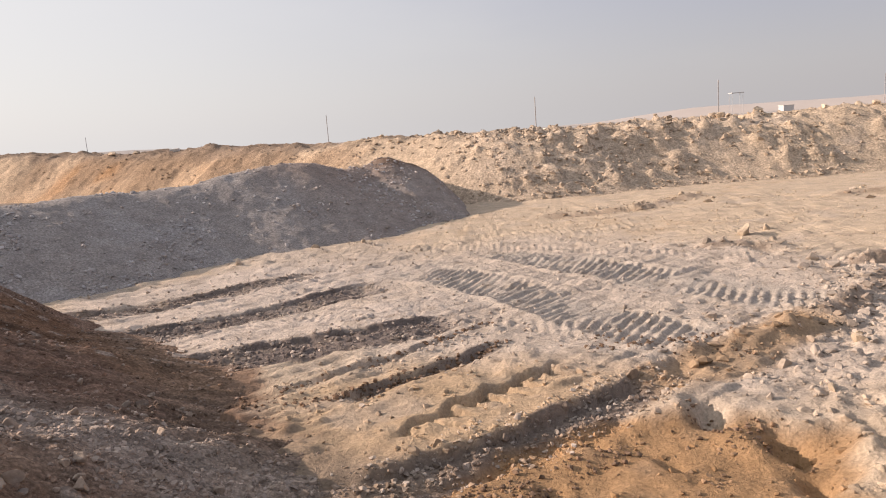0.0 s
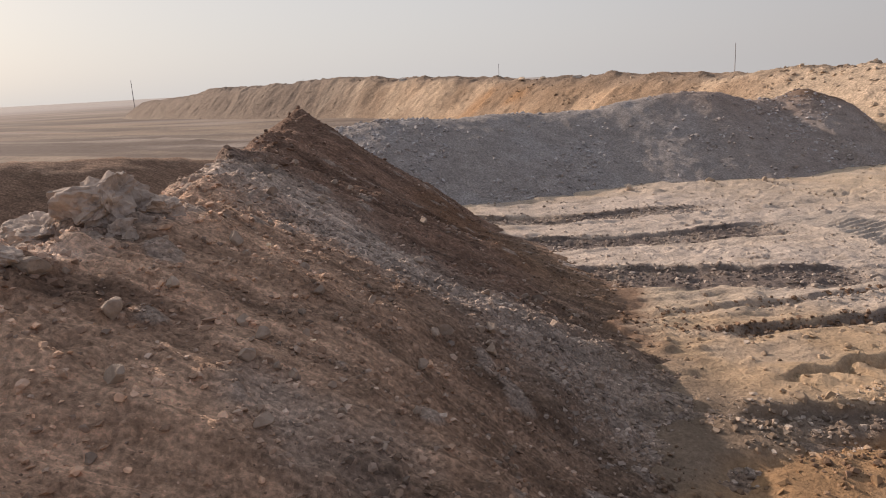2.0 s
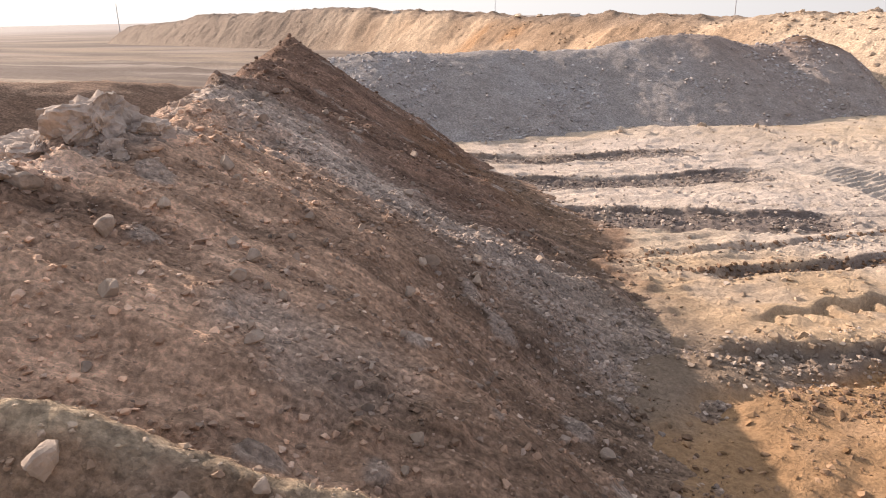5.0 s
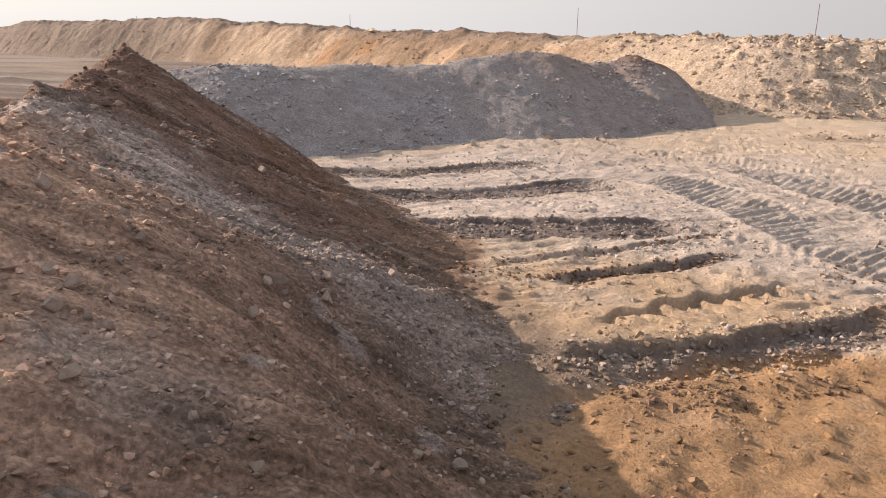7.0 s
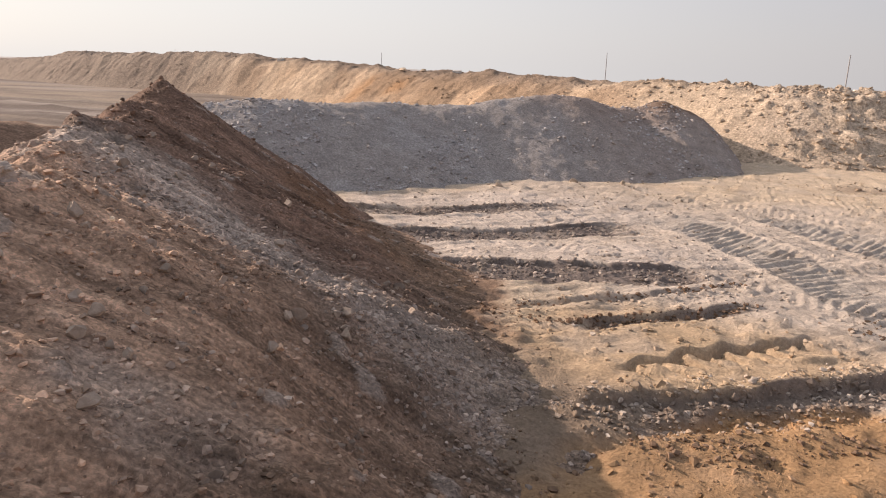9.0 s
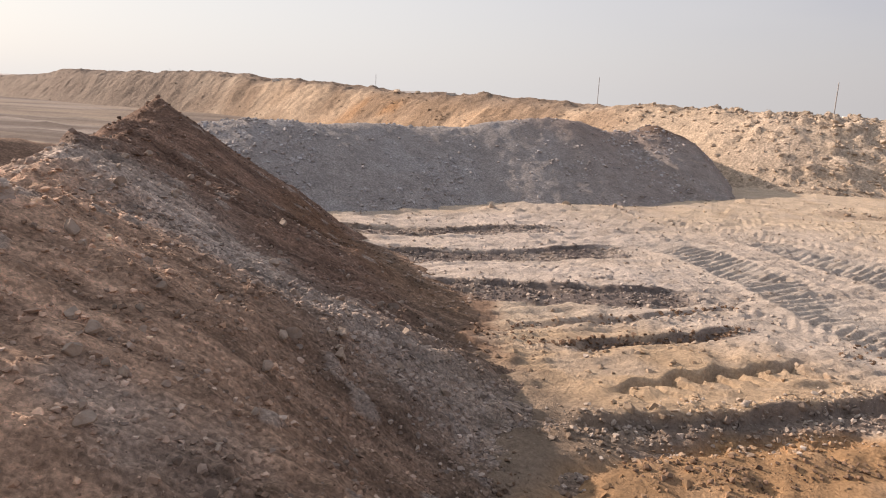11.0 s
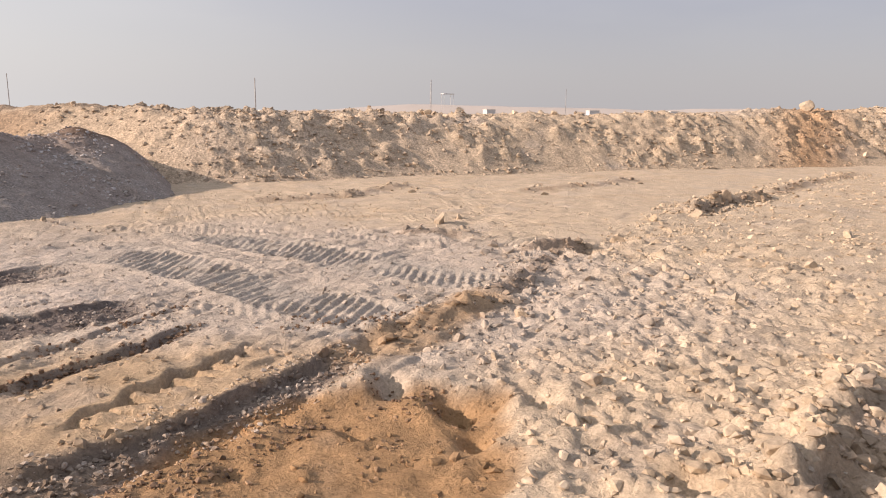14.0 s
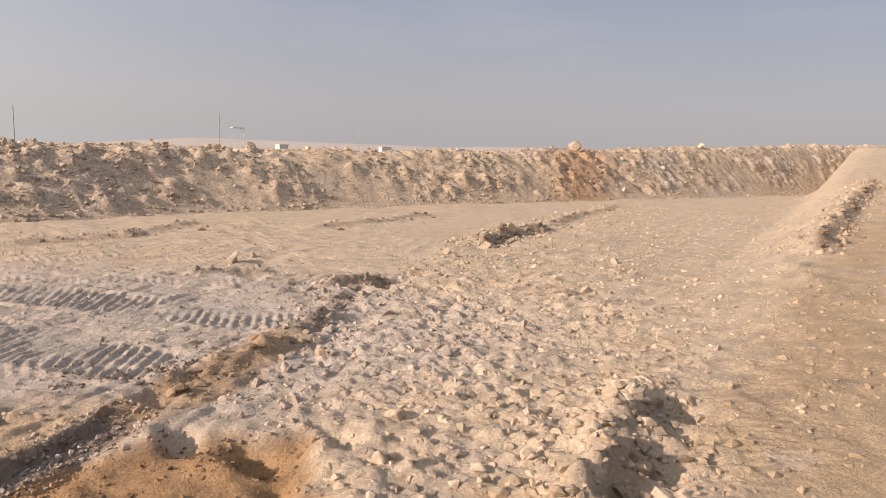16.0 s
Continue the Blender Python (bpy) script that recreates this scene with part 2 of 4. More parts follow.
    z = z + ends * 0.03 * np.exp(-(np.clip(d, 0, 9) / 0.35) ** 2) * (d > -0.02)
    reach = np.clip((-e - 0.05) / (0.10 + 0.22 * deep), 0, 1)
    z = z - ends * (0.06 + 0.07 * deep) * step(0.0, -0.06, e) * step(-0.52, -0.34, e) * step(0.25, -0.05, tooth + reach - 1.0)
    for k, (pts, w) in enumerate(LANES):
        s, d, ln = along(X, Y, pts)
        inside = step(w + 0.05, w - 0.05, np.abs(d)) * step(0.1, 0.5, s) * step(ln - 0.1, ln - 0.5, s)
        worn = (0.12 + 0.88 * step(-0.5, 0.05, fbm(X * 0.9, Y * 0.9, 3, 23))) * (1.0 if k < 2 else 0.4)
        rib = np.abs(((s + 0.42 * d) / 0.185) % 1.0 - 0.5) * 2
        z = z + inside * worn * ((0.052 * step(0.2, 0.9, rib) - 0.034) * (0.85 + 0.5 * ragged))
        z = z + worn * 0.03 * np.exp(-((np.abs(d) - w - 0.1) / 0.08) ** 2) * step(0.1, 0.5, s) * step(ln - 0.1, ln - 0.5, s)
    for pts, w in PLAIN_LANES:
        s, d, ln = along(X, Y, pts)
        z = z + 0.16 * np.exp(-((np.abs(d) - 1.3) / 0.45) ** 2) * (0.6 + 0.6 * fbm(X * 0.7, Y * 0.7, 2, 29))
    drag = fbm((0.82 * X + 0.57 * Y) * 0.9, (-0.57 * X + 0.82 * Y) * 5.5, 4, 35, 0.6)
    z = z + near * (1 - rough) * (1 - clay) * (1 - smooth_ramp) * 0.07 * drag * step(-0.5, 0.4, fbm(X * 0.5, Y * 0.5, 2, 37))
    # the bucket's scoops in the clay
    z = z - clay * 0.09 + clay * 0.10 * fbm(X * 1.1, Y * 1.1, 3, 31) + clay * 0.045 * fbm(X * 4, Y * 4, 4, 33, 0.6)
    for px, py, r, dep in ((2.55, 6.8, 0.17, 0.26), (1.35, 6.35, 0.09, 0.10), (1.9, 5.9, 0.10, 0.09), (3.05, 6.15, 0.2, 0.28), (2.95, 5.45, 0.15, 0.16), (0.75, 5.55, 0.10, 0.08), (7.5, 4.42, 0.26, 0.34), (6.9, 4.15, 0.2, 0.22), (6.0, 3.68, 0.22, 0.28), (5.2, 3.3, 0.2, 0.24), (4.1, 3.88, 0.2, 0.2), (5.84, 4.55, 0.15, 0.16), (3.9, 5.9, 0.15, 0.14), (8.0, 12.2, 0.25, 0.2), (8.8, 12.2, 0.25, 0.22), (6.68, 14.43, 0.3, 0.2)):
        z = z - dep * np.exp(-(((X - px) / r) ** 2 + ((Y - py) / (r * 1.3)) ** 2))
        z = z + 0.35 * dep * np.exp(-(((X - px + 1.5 * r) / (r * 1.3)) ** 2 + ((Y - py) / (r * 1.5)) ** 2))
    beyond = step(-0.45, -0.2, X / (np.abs(Y) + 1.0)) * step(35, 60, np.hypot(X, Y)) * (Y > 0)
    return z + ramp(X, Y) - 0.011 * beyond * np.clip(np.hypot(X, Y) - 50.0, 0, None)


HEAP_RED = [(-9.1, 10.3, 2.05), (-8.75, 9.75, 2.28), (-8.6, 9.4, 2.52), (-8.15, 8.6, 2.10), (-7.65, 7.7, 2.28), (-7.15, 6.9, 1.98), (-6.65, 6.0, 2.16)]
HEAP_GREY = [(-6.65, 6.0, 2.16), (-6.3, 5.5, 2.0), (-6.0, 5.0, 1.98), (-5.4, 4.2, 1.92), (-4.75, 3.2, 2.12), (-4.3, 2.0, 2.04), (-3.9, 1.4, 1.95), (-3.65, 0.5, 1.82), (-3.5, -1.5, 1.7), (-3.5, -4.0, 1.2)]
SPUR = [(-6.0, 5.0, 2.05), (-3.4, 5.3, 0.95), (-1.0, 5.6, 0.10)]


def heap_z(X, Y):
    z = ridge(X, Y, HEAP_RED, 0.73, 0.12)
    z = smax(z, ridge(X, Y, HEAP_GREY, 0.50, 0.30), 0.2)
    z = smax(z, ridge(X, Y, SPUR, 0.55, 0.25), 0.2)
    s, d, _ = along(X, Y, HEAP_RED[:-1] + HEAP_GREY)
    runs = fbm(s * 2.6, d * 0.35, 3, 61)
    z = z + 0.11 * runs * step(0.1, 0.9, np.abs(d)) + 0.12 * fbm(X * 0.7, Y * 0.7, 3, 63) + 0.075 * fbm(X * 3.1, Y * 3.1, 5, 65, 0.66)
    z = z - 0.34 * step(-3.0, -1.4, X) * step(6.0, 4.2, Y) * step(2.6, 3.4, Y)
    z = smax(z, 0.5 * z, 0.12 * step(6.2, 7.2, Y) + 0.03)
    z = smax(z, ridge(X, Y, [(-6.0, 10.2, 0.42), (-4.7, 9.4, 0.30), (-3.3, 8.55, 0.08)], 0.34, 0.2) + 0.05 * fbm(X * 4, Y * 4, 4, 69, 0.6), 0.15)
    u, v = 0.475 * X - 0.88 * Y, 0.88 * X + 0.475 * Y
    near = step(11, 6, np.hypot(X, Y))
    z = z + 0.022 * near * fbm(u * 9.0, v * 2.4, 4, 70, 0.6) + 0.05 * near * cobble(X, Y, 0.24, 6, 0.5)[0] + 0.035 * cobble(X, Y, 0.5, 7, 0.35)[0]
    crest = np.exp(-(d / 0.7) ** 2)
    return z + crest * (0.22 * np.abs(fbm(X * 2.2, Y * 2.2, 4, 67, 0.6)) - 0.03)


BANK = [(-3.4, 0.1, 1.93), (-2.2, 0.85, 1.61), (-1.77, 1.13, 1.40), (-1.22, 1.5, 1.12), (-0.95, 1.75, 0.75), (-0.3, 2.5, -0.1)]


def bank_z(X, Y):
    z = ridge(X, Y, BANK, 1.3, 0.10)
    return z + 0.045 * fbm(X * 2.1, Y * 2.1, 3, 71) + 0.035 * fbm(X * 6.5, Y * 6.5, 4, 73, 0.6) + 0.022 * fbm(X * 17, Y * 17, 3, 75, 0.6)


GRAVEL = [(-13.2, 14.5, 1.75), (-11.5, 15.9, 1.93), (-9.9, 17.9, 1.9), (-8.4, 19.7, 1.83), (-7.2, 20.9, 1.86), (-6.0, 22.1, 2.1), (-4.9, 23.3, 2.2), (-4.2, 24.1, 2.1), (-3.4, 25.0, 1.76), (-2.7, 25.7, 1.74), (-1.9, 26.3, 2.0), (-1.2, 26.9, 1.75)]


def gravel_z(X, Y):
    z = ridge(X, Y, GRAVEL, 0.53, 0.35)
    s, d, _ = along(X, Y, GRAVEL)
    z = z + 0.10 * fbm(s * 0.9, d * 0.25, 3, 81) * step(0.2, 1.2, np.abs(d)) + 0.035 * fbm(X * 4, Y * 4, 3, 83, 0.6)
    z = z + 0.07 * fbm(X * 0.8, Y * 0.8, 3, 85) + 0.03 * cobble(X, Y, 0.42, 8, 0.5)[0]
    return np.minimum(z, 1.05 * (0.95 - X) + 0.12 * fbm(X * 1.4, Y * 1.4, 3, 87))


MOUND = [(-15, 3.6, 1.75), (-13.2, 5.6, 1.95), (-11.6, 8.0, 1.85), (-10.6, 10.4, 1.5)]


def mound_z(X, Y):
    return ridge(X, Y, MOUND, 0.55, 0.4) + 0.12 * fbm(X * 0.9, Y * 0.9, 4, 91) + 0.04 * fbm(X * 3.3, Y * 3.3, 3, 93)


# foot of the long berm, then how far back and how high its crest stands
BERM = [(150, 36), (110, 31), (80, 28.0), (60, 27.3), (44, 27.0), (30, 27.5), (18, 28.0), (10, 28.0), (5, 26.2), (1, 26.8), (-5, 31), (-14, 39), (-28, 48.5), (-46, 57), (-70, 62), (-100, 72)]
BERM_HIGH = [5.2, 4.9, 4.4, 3.8, 3.3, 2.88, 2.55, 2.6, 2.62, 2.72, 2.78, 2.62, 3.15, 4.2, 3.7, 2.7]


# ---- materials ----
def soil_material(name, grain=38.0, bump=0.5, contrast=0.35, random_tint=0.0, cells=0.15, pits=0.25, runs=0.0):
    """Dry earth: the soil's own colours with grain, crumbs and dust."""
    m = bpy.data.materials.new(name)
    m.use_nodes = True
    n, l = m.node_tree.nodes, m.node_tree.links
    bsdf = n["Principled BSDF"]
    bsdf.inputs["Roughness"].default_value = 0.95
    bsdf.inputs["Specular IOR Level"].default_value = 0.15
    tone = n.new("ShaderNodeAttribute")
    tone.attribute_name = "soil"
    geo = n.new("ShaderNodeNewGeometry")
    fine = n.new("ShaderNodeTexNoise")
    fine.inputs["Scale"].default_value, fine.inputs["Detail"].default_value, fine.inputs["Roughness"].default_value = grain, 6, 0.7
    wide = n.new("ShaderNodeTexNoise")
    wide.inputs["Scale"].default_value, wide.inputs["Detail"].default_value = 2.3, 5
    crumbs = n.new("ShaderNodeTexVoronoi")
    crumbs.inputs["Scale"].default_value = grain * 1.25
    for t in (fine, wide, crumbs):
        l.new(geo.outputs["Position"], t.inputs["Vector"])
    ramp_fine = n.new("ShaderNodeMapRange")
    ramp_fine.inputs["From Min"].default_value, ramp_fine.inputs["From Max"].default_value = 0.3, 0.7
    ramp_fine.inputs["To Min"].default_value, ramp_fine.inputs["To Max"].default_value = 1 - contrast, 1 + contrast * 0.7
    l.new(fine.outputs["Fac"], ramp_fine.inputs["Value"])
    ramp_wide = n.new("ShaderNodeMapRange")
    ramp_wide.inputs["From Min"].default_value, ramp_wide.inputs["From Max"].default_value = 0.3, 0.7
    ramp_wide.inputs["To Min"].default_value, ramp_wide.inputs["To Max"].default_value = 0.84, 1.14
    l.new(wide.outputs["Fac"], ramp_wide.inputs["Value"])
    both = n.new("ShaderNodeMath")
    both.operation = "MULTIPLY"
    l.new(ramp_fine.outputs["Result"], both.inputs[0])
    l.new(ramp_wide.outputs["Result"], both.inputs[1])
    pick = n.new("ShaderNodeSeparateColor")
    l.new(crumbs.outputs["Color"], pick.inputs["Color"])
    grit = n.new("ShaderNodeMapRange")
    grit.inputs["To Min"].default_value, grit.inputs["To Max"].default_value = 1 - cells, 1 + cells
    l.new(pick.outputs["Red"], grit.inputs["Value"])
    gritty = n.new("ShaderNodeMath")
    gritty.operation = "MULTIPLY"
    l.new(both.outputs["Value"], gritty.inputs[0])
    l.new(grit.outputs["Result"], gritty.inputs[1])
    both = gritty
    if runs:   # grains sorted into fine lines down the slope
        turned = n.new("ShaderNodeMapping")
        turned.vector_type = "TEXTURE"
        turned.inputs["Rotation"].default_value = (0, 0, radians(28.4))
        turned.inputs["Scale"].default_value = (0.30, 0.045, 0.12)
        l.new(geo.outputs["Position"], turned.inputs["Vector"])
        lines = n.new("ShaderNodeTexNoise")
        lines.inputs["Scale"].default_value, lines.inputs["Detail"].default_value, lines.inputs["Roughness"].default_value = 1.0, 5, 0.62
        l.new(turned.outputs["Vector"], lines.inputs["Vector"])
        spread_out = n.new("ShaderNodeMapRange")
        spread_out.inputs["From Min"].default_value, spread_out.inputs["From Max"].default_value = 0.34, 0.66
        spread_out.inputs["To Min"].default_value, spread_out.inputs["To Max"].default_value = 1 - runs, 1 + runs * 0.8
        l.new(lines.outputs["Fac"], spread_out.inputs["Value"])
        lined = n.new("ShaderNodeMath")
        lined.operation = "MULTIPLY"
        l.new(both.outputs["Value"], lined.inputs[0])
        l.new(spread_out.outputs["Result"], lined.inputs[1])
        both = lined
    if random_tint:
        info = n.new("ShaderNodeObjectInfo")
        isl = n.new("ShaderNodeMath")
        isl.operation = "ADD"
        l.new(info.outputs["Random"], isl.inputs[0])
        l.new(geo.outputs["Random Per Island"], isl.inputs[1])
        half = n.new("ShaderNodeMapRange")
        half.inputs["From Max"].default_value = 2.0
        half.inputs["To Min"].default_value, half.inputs["To Max"].default_value = 1 - random_tint, 1 + random_tint
        l.new(isl.outputs["Value"], half.inputs["Value"])
        more = n.new("ShaderNodeMath")
        more.operation = "MULTIPLY"
        l.new(both.outputs["Value"], more.inputs[0])
        l.new(half.outputs["Result"], more.inputs[1])
        both = more
    scale = n.new("ShaderNodeVectorMath")
    scale.operation = "SCALE"
    l.new(tone.outputs["Color"], scale.inputs[0])
    l.new(both.outputs["Value"], scale.inputs["Scale"])
    colour = scale.outputs["Vector"]
    l.new(colour, bsdf.inputs["Base Color"])
    high = n.new("ShaderNodeMath")
    high.operation = "SUBTRACT"
    l.new(fine.outputs["Fac"], high.inputs[0])
    pitted = n.new("ShaderNodeMath")
    pitted.operation = "MULTIPLY"
    pitted.inputs[1].default_value = pits
    l.new(crumbs.outputs["Distance"], pitted.inputs[0])
    l.new(pitted.outputs["Value"], high.inputs[1])
    relief = n.new("ShaderNodeBump")
    relief.inputs["Strength"].default_value, relief.inputs["Distance"].default_value = bump, 0.04
    l.new(high.outputs["Value"], relief.inputs["Height"])
    l.new(relief.outputs["Normal"], bsdf.inputs["Normal"])
    return m


def plain_material(name, colour, rough=0.8, spread=0.12, size=6.0):
    m = bpy.data.materials.new(name)
    m.use_nodes = True
    n, l = m.node_tree.nodes, m.node_tree.links
    bsdf = n["Principled BSDF"]
    bsdf.inputs["Roughness"].default_value = rough
    t = n.new("ShaderNodeTexNoise")
    t.inputs["Scale"].default_value, t.inputs["Detail"].default_value = size, 6
    geo = n.new("ShaderNodeNewGeometry")
    l.new(geo.outputs["Position"], t.inputs["Vector"])
    r = n.new("ShaderNodeMapRange")
    r.inputs["From Min"].default_value, r.inputs["From Max"].default_value = 0.3, 0.7
    r.inputs["To Min"].default_value, r.inputs["To Max"].default_value = 1 - spread, 1 + spread
    l.new(t.outputs["Fac"], r.inputs["Value"])
    s = n.new("ShaderNodeVectorMath")
    s.operation = "SCALE"
    s.inputs[0].default_value = colour
    l.new(r.outputs["Result"], s.inputs["Scale"])
    l.new(s.outputs["Vector"], bsdf.inputs["Base Color"])
    return m


FLOOR_SOIL = soil_material("dry_floor_soil", 24, 0.85, 0.33, cells=0.05, pits=0.1)
HEAP_SOIL = soil_material("heap_soil", 30, 1.0, 0.5, cells=0.2, runs=0.28)
GRAVEL_SOIL = soil_material("grey_gravel", 22, 0.8, 0.38, cells=0.2)
BERM_SOIL = soil_material("berm_soil", 13, 1.0, 0.42, cells=0.25)
BOULDER_DUST = soil_material("dusty_boulder", 20, 0.5, 0.22, cells=0.04, pits=0.1)
STONE = soil_material("pale_stone", 16, 0.5, 0.25, random_tint=0.25, cells=0.08)

# soil colours
SAND = np.array((0.575, 0.46, 0.335))
PALE = np.array((0.525, 0.445, 0.37))
TAN = np.array((0.50, 0.36, 0.225))
ORANGE = np.array((0.395, 0.246, 0.128))
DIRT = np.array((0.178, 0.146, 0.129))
BROWN = np.array((0.43, 0.288, 0.2))
RED = np.array((0.30, 0.193, 0.138))
ASH = np.array((0.47, 0.385, 0.32))


def blend(c, colour, w):
    return c + (colour - c) * w[..., None]


def floor_tone(X, Y):
    c = np.broadcast_to(SAND, np.shape(X) + (3,)).copy()
    wob = fbm(X * 0.5, Y * 0.5, 4, 101)
    far = np.hypot(X, Y)
    pale = step(5.2, 2.2, np.hypot((X - 1.6) * 0.55 + 0.2 * (Y - 13), (Y - 12.5) * 0.62) + 1.2 * wob)
    c = blend(c, PALE, pale * 0.9)
    yellow = step(1.9, 0.9, np.hypot((X + 0.5) * 0.62, (Y - 7.5) * 1.0) + 0.5 * wob)
    c = blend(c, TAN, yellow * 0.85)
    ragged = fbm(X * 2.2, Y * 2.2, 3, 17)
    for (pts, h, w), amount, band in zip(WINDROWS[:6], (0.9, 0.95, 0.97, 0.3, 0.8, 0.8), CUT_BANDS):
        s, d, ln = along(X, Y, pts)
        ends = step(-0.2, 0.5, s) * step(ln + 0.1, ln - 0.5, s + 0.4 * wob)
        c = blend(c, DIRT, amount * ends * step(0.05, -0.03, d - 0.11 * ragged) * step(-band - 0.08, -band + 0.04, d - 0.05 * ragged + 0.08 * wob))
    # a darker brown strip along one side of each larger ridge
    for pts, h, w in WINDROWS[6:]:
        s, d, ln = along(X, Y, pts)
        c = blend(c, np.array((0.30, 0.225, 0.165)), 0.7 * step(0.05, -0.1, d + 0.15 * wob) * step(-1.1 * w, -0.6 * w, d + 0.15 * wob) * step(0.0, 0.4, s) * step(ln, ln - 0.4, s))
    light_strip = np.zeros(np.shape(X))
    for pts, h, w in WINDROWS[:3]:
        s, d, ln = along(X, Y, pts)
        light_strip = np.maximum(light_strip, step(-0.05, 0.1, d) * step(1.9, 1.2, d) * step(0.3, 1.2, s) * step(ln + 0.6, ln - 0.4, s))
    c = blend(c, np.array((0.58, 0.495, 0.42)), 0.8 * light_strip)
    for pts, w in LANES[:2]:
        s, d, ln = along(X, Y, pts)
        c = blend(c, np.array((0.42, 0.38, 0.33)), 0.5 * step(w + 0.5, w - 0.3, np.abs(d) + 0.5 * wob) * step(0.0, 1.0, s) * step(ln, ln - 0.6, s))
    s, d, ln = along(X, Y, [(2.1, 7.35), (3.2, 8.1), (4.3, 8.9), (5.4, 9.7)])
    c = blend(c, np.array((0.43, 0.30, 0.185)), 0.85 * step(0.5, 0.15, np.abs(d) + 0.25 * wob) * step(0.0, 0.4, s) * step(ln, ln - 0.5, s))
    road = step(4.6, 2.8, Y - 0.30 * (X - 6.0) + 0.6 * wob) * step(5.2, 7.4, X) * step(40, 22, far)
    c = blend(c, np.array((0.45, 0.335, 0.215)), 0.85 * road)
    c = blend(c, ORANGE, patch_zone(X, Y) * 0.95)
    mottled = step(0.1, 0.5, fbm(X * 1.6, Y * 1.6, 4, 107))
    c = blend(c, TAN, 0.35 * mottled * (1 - pale))
    c = blend(c, PALE * 0.92, 0.4 * step(0.15, 0.5, fbm(X * 1.1, Y * 1.1, 4, 111)))
    c = blend(c, np.array((0.33, 0.27, 0.21)), 0.45 * step(0.25, 0.55, fbm(X * 2.6, Y * 2.6, 3, 113)) * step(30, 18, far))
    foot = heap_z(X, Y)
    # red-brown spill off the heap, the heap's shadow included in its tone
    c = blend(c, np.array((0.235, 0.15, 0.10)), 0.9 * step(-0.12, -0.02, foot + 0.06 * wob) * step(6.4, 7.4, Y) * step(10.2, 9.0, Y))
    # dusty brown floor beside the heap, painted darker for the heap's shade
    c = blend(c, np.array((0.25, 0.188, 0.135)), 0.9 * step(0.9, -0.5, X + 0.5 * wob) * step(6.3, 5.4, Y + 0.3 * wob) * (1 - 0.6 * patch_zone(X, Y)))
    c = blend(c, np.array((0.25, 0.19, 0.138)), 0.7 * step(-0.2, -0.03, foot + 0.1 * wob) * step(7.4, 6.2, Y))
    streaks = step(0.05, 0.35, fbm(X * 0.05, Y * 0.9, 3, 119))
    plain = step(-9, -14, X + 0.1 * Y) * (0.6 + 0.4 * step(-0.5, 0.3, fbm(X * 0.06, Y * 0.5, 4, 117)))
    c = blend(c, np.array((0.155, 0.122, 0.10)), plain)
    c = blend(c, np.array((0.37, 0.315, 0.27)), 0.75 * plain * streaks * step(-0.15, 0.2, fbm(X * 0.025, Y * 0.16, 3, 123)))
    c = blend(c, ORANGE, 0.7 * patch_zone(X, Y))
    # far plain paled towards the sky: distance haze put into the soil colour
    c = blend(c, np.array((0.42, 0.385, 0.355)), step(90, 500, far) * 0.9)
    return c


def heap_tone(X, Y):
    s, d, _ = along(X, Y, HEAP_RED[:-1] + HEAP_GREY)
    streak = fbm(s * 2.0, d * 0.3, 4, 121)
    c = np.broadcast_to(BROWN, np.shape(X) + (3,)).copy()
    c = blend(c, RED, step(4.9, 3.3, s + 0.7 * streak))
    band = np.exp(-((along(X, Y, [(-6.3, 5.3), (-3.4, 5.4), (-1.0, 5.9)])[1] - 0.1 + 0.45 * step(-4.5, -1.5, X) + 0.3 * streak) / (0.66 + 0.35 * step(-4.5, -1.5, X))) ** 2)
    beyond = along(X, Y, [(-6.3, 5.3), (-3.4, 5.4), (-1.0, 5.9)])[1]
    c = blend(c, RED, step(0.35, 0.7, beyond + 0.3 * streak))
    c = blend(c, ASH, np.clip(band * 1.05, 0, 0.95))
    c = blend(c, ASH, (0.35 + 0.45 * step(2.4, 0.8, np.abs(d))) * step(0.1, 0.5, fbm(X * 0.9, Y * 0.9, 4, 127)) * step(6.0, 8.0, s))
    # lighter near the crest, darker low on the slopes
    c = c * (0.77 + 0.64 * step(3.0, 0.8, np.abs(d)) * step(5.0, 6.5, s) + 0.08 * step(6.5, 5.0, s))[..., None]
    c = blend(c, RED * 0.75, 0.65 * (1 - np.clip(band * 1.3, 0, 1)) * step(0.05, 0.4, streak) * step(5.0, 6.2, s))
    # toe of red soil, coloured darker where the peak's shadow lies
    tongue = np.abs(along(X, Y, [(-6.0, 10.2), (-4.7, 9.4), (-3.3, 8.55)])[1])
    c = blend(c, np.array((0.215, 0.125, 0.075)), 0.85 * step(1.1, 0.5, tongue + 0.3 * streak))
    foot = step(3.0, 4.0, np.abs(d))
    c = blend(c, np.array((0.36, 0.27, 0.19)), 0.35 * foot)
    u, v = 0.475 * X - 0.88 * Y, 0.88 * X + 0.475 * Y
    grain = fbm(u * 5.0, v * 1.2, 5, 129, 0.68)
    c = c * np.clip(0.98 + 0.75 * grain, 0.45, 1.5)[..., None]
    lump, mark = cobble(X, Y, 0.24, 6, 0.5)
    return blend(c, ASH * 0.95, 0.8 * step(0.25, 0.45, lump) * step(0.45, 0.6, mark))


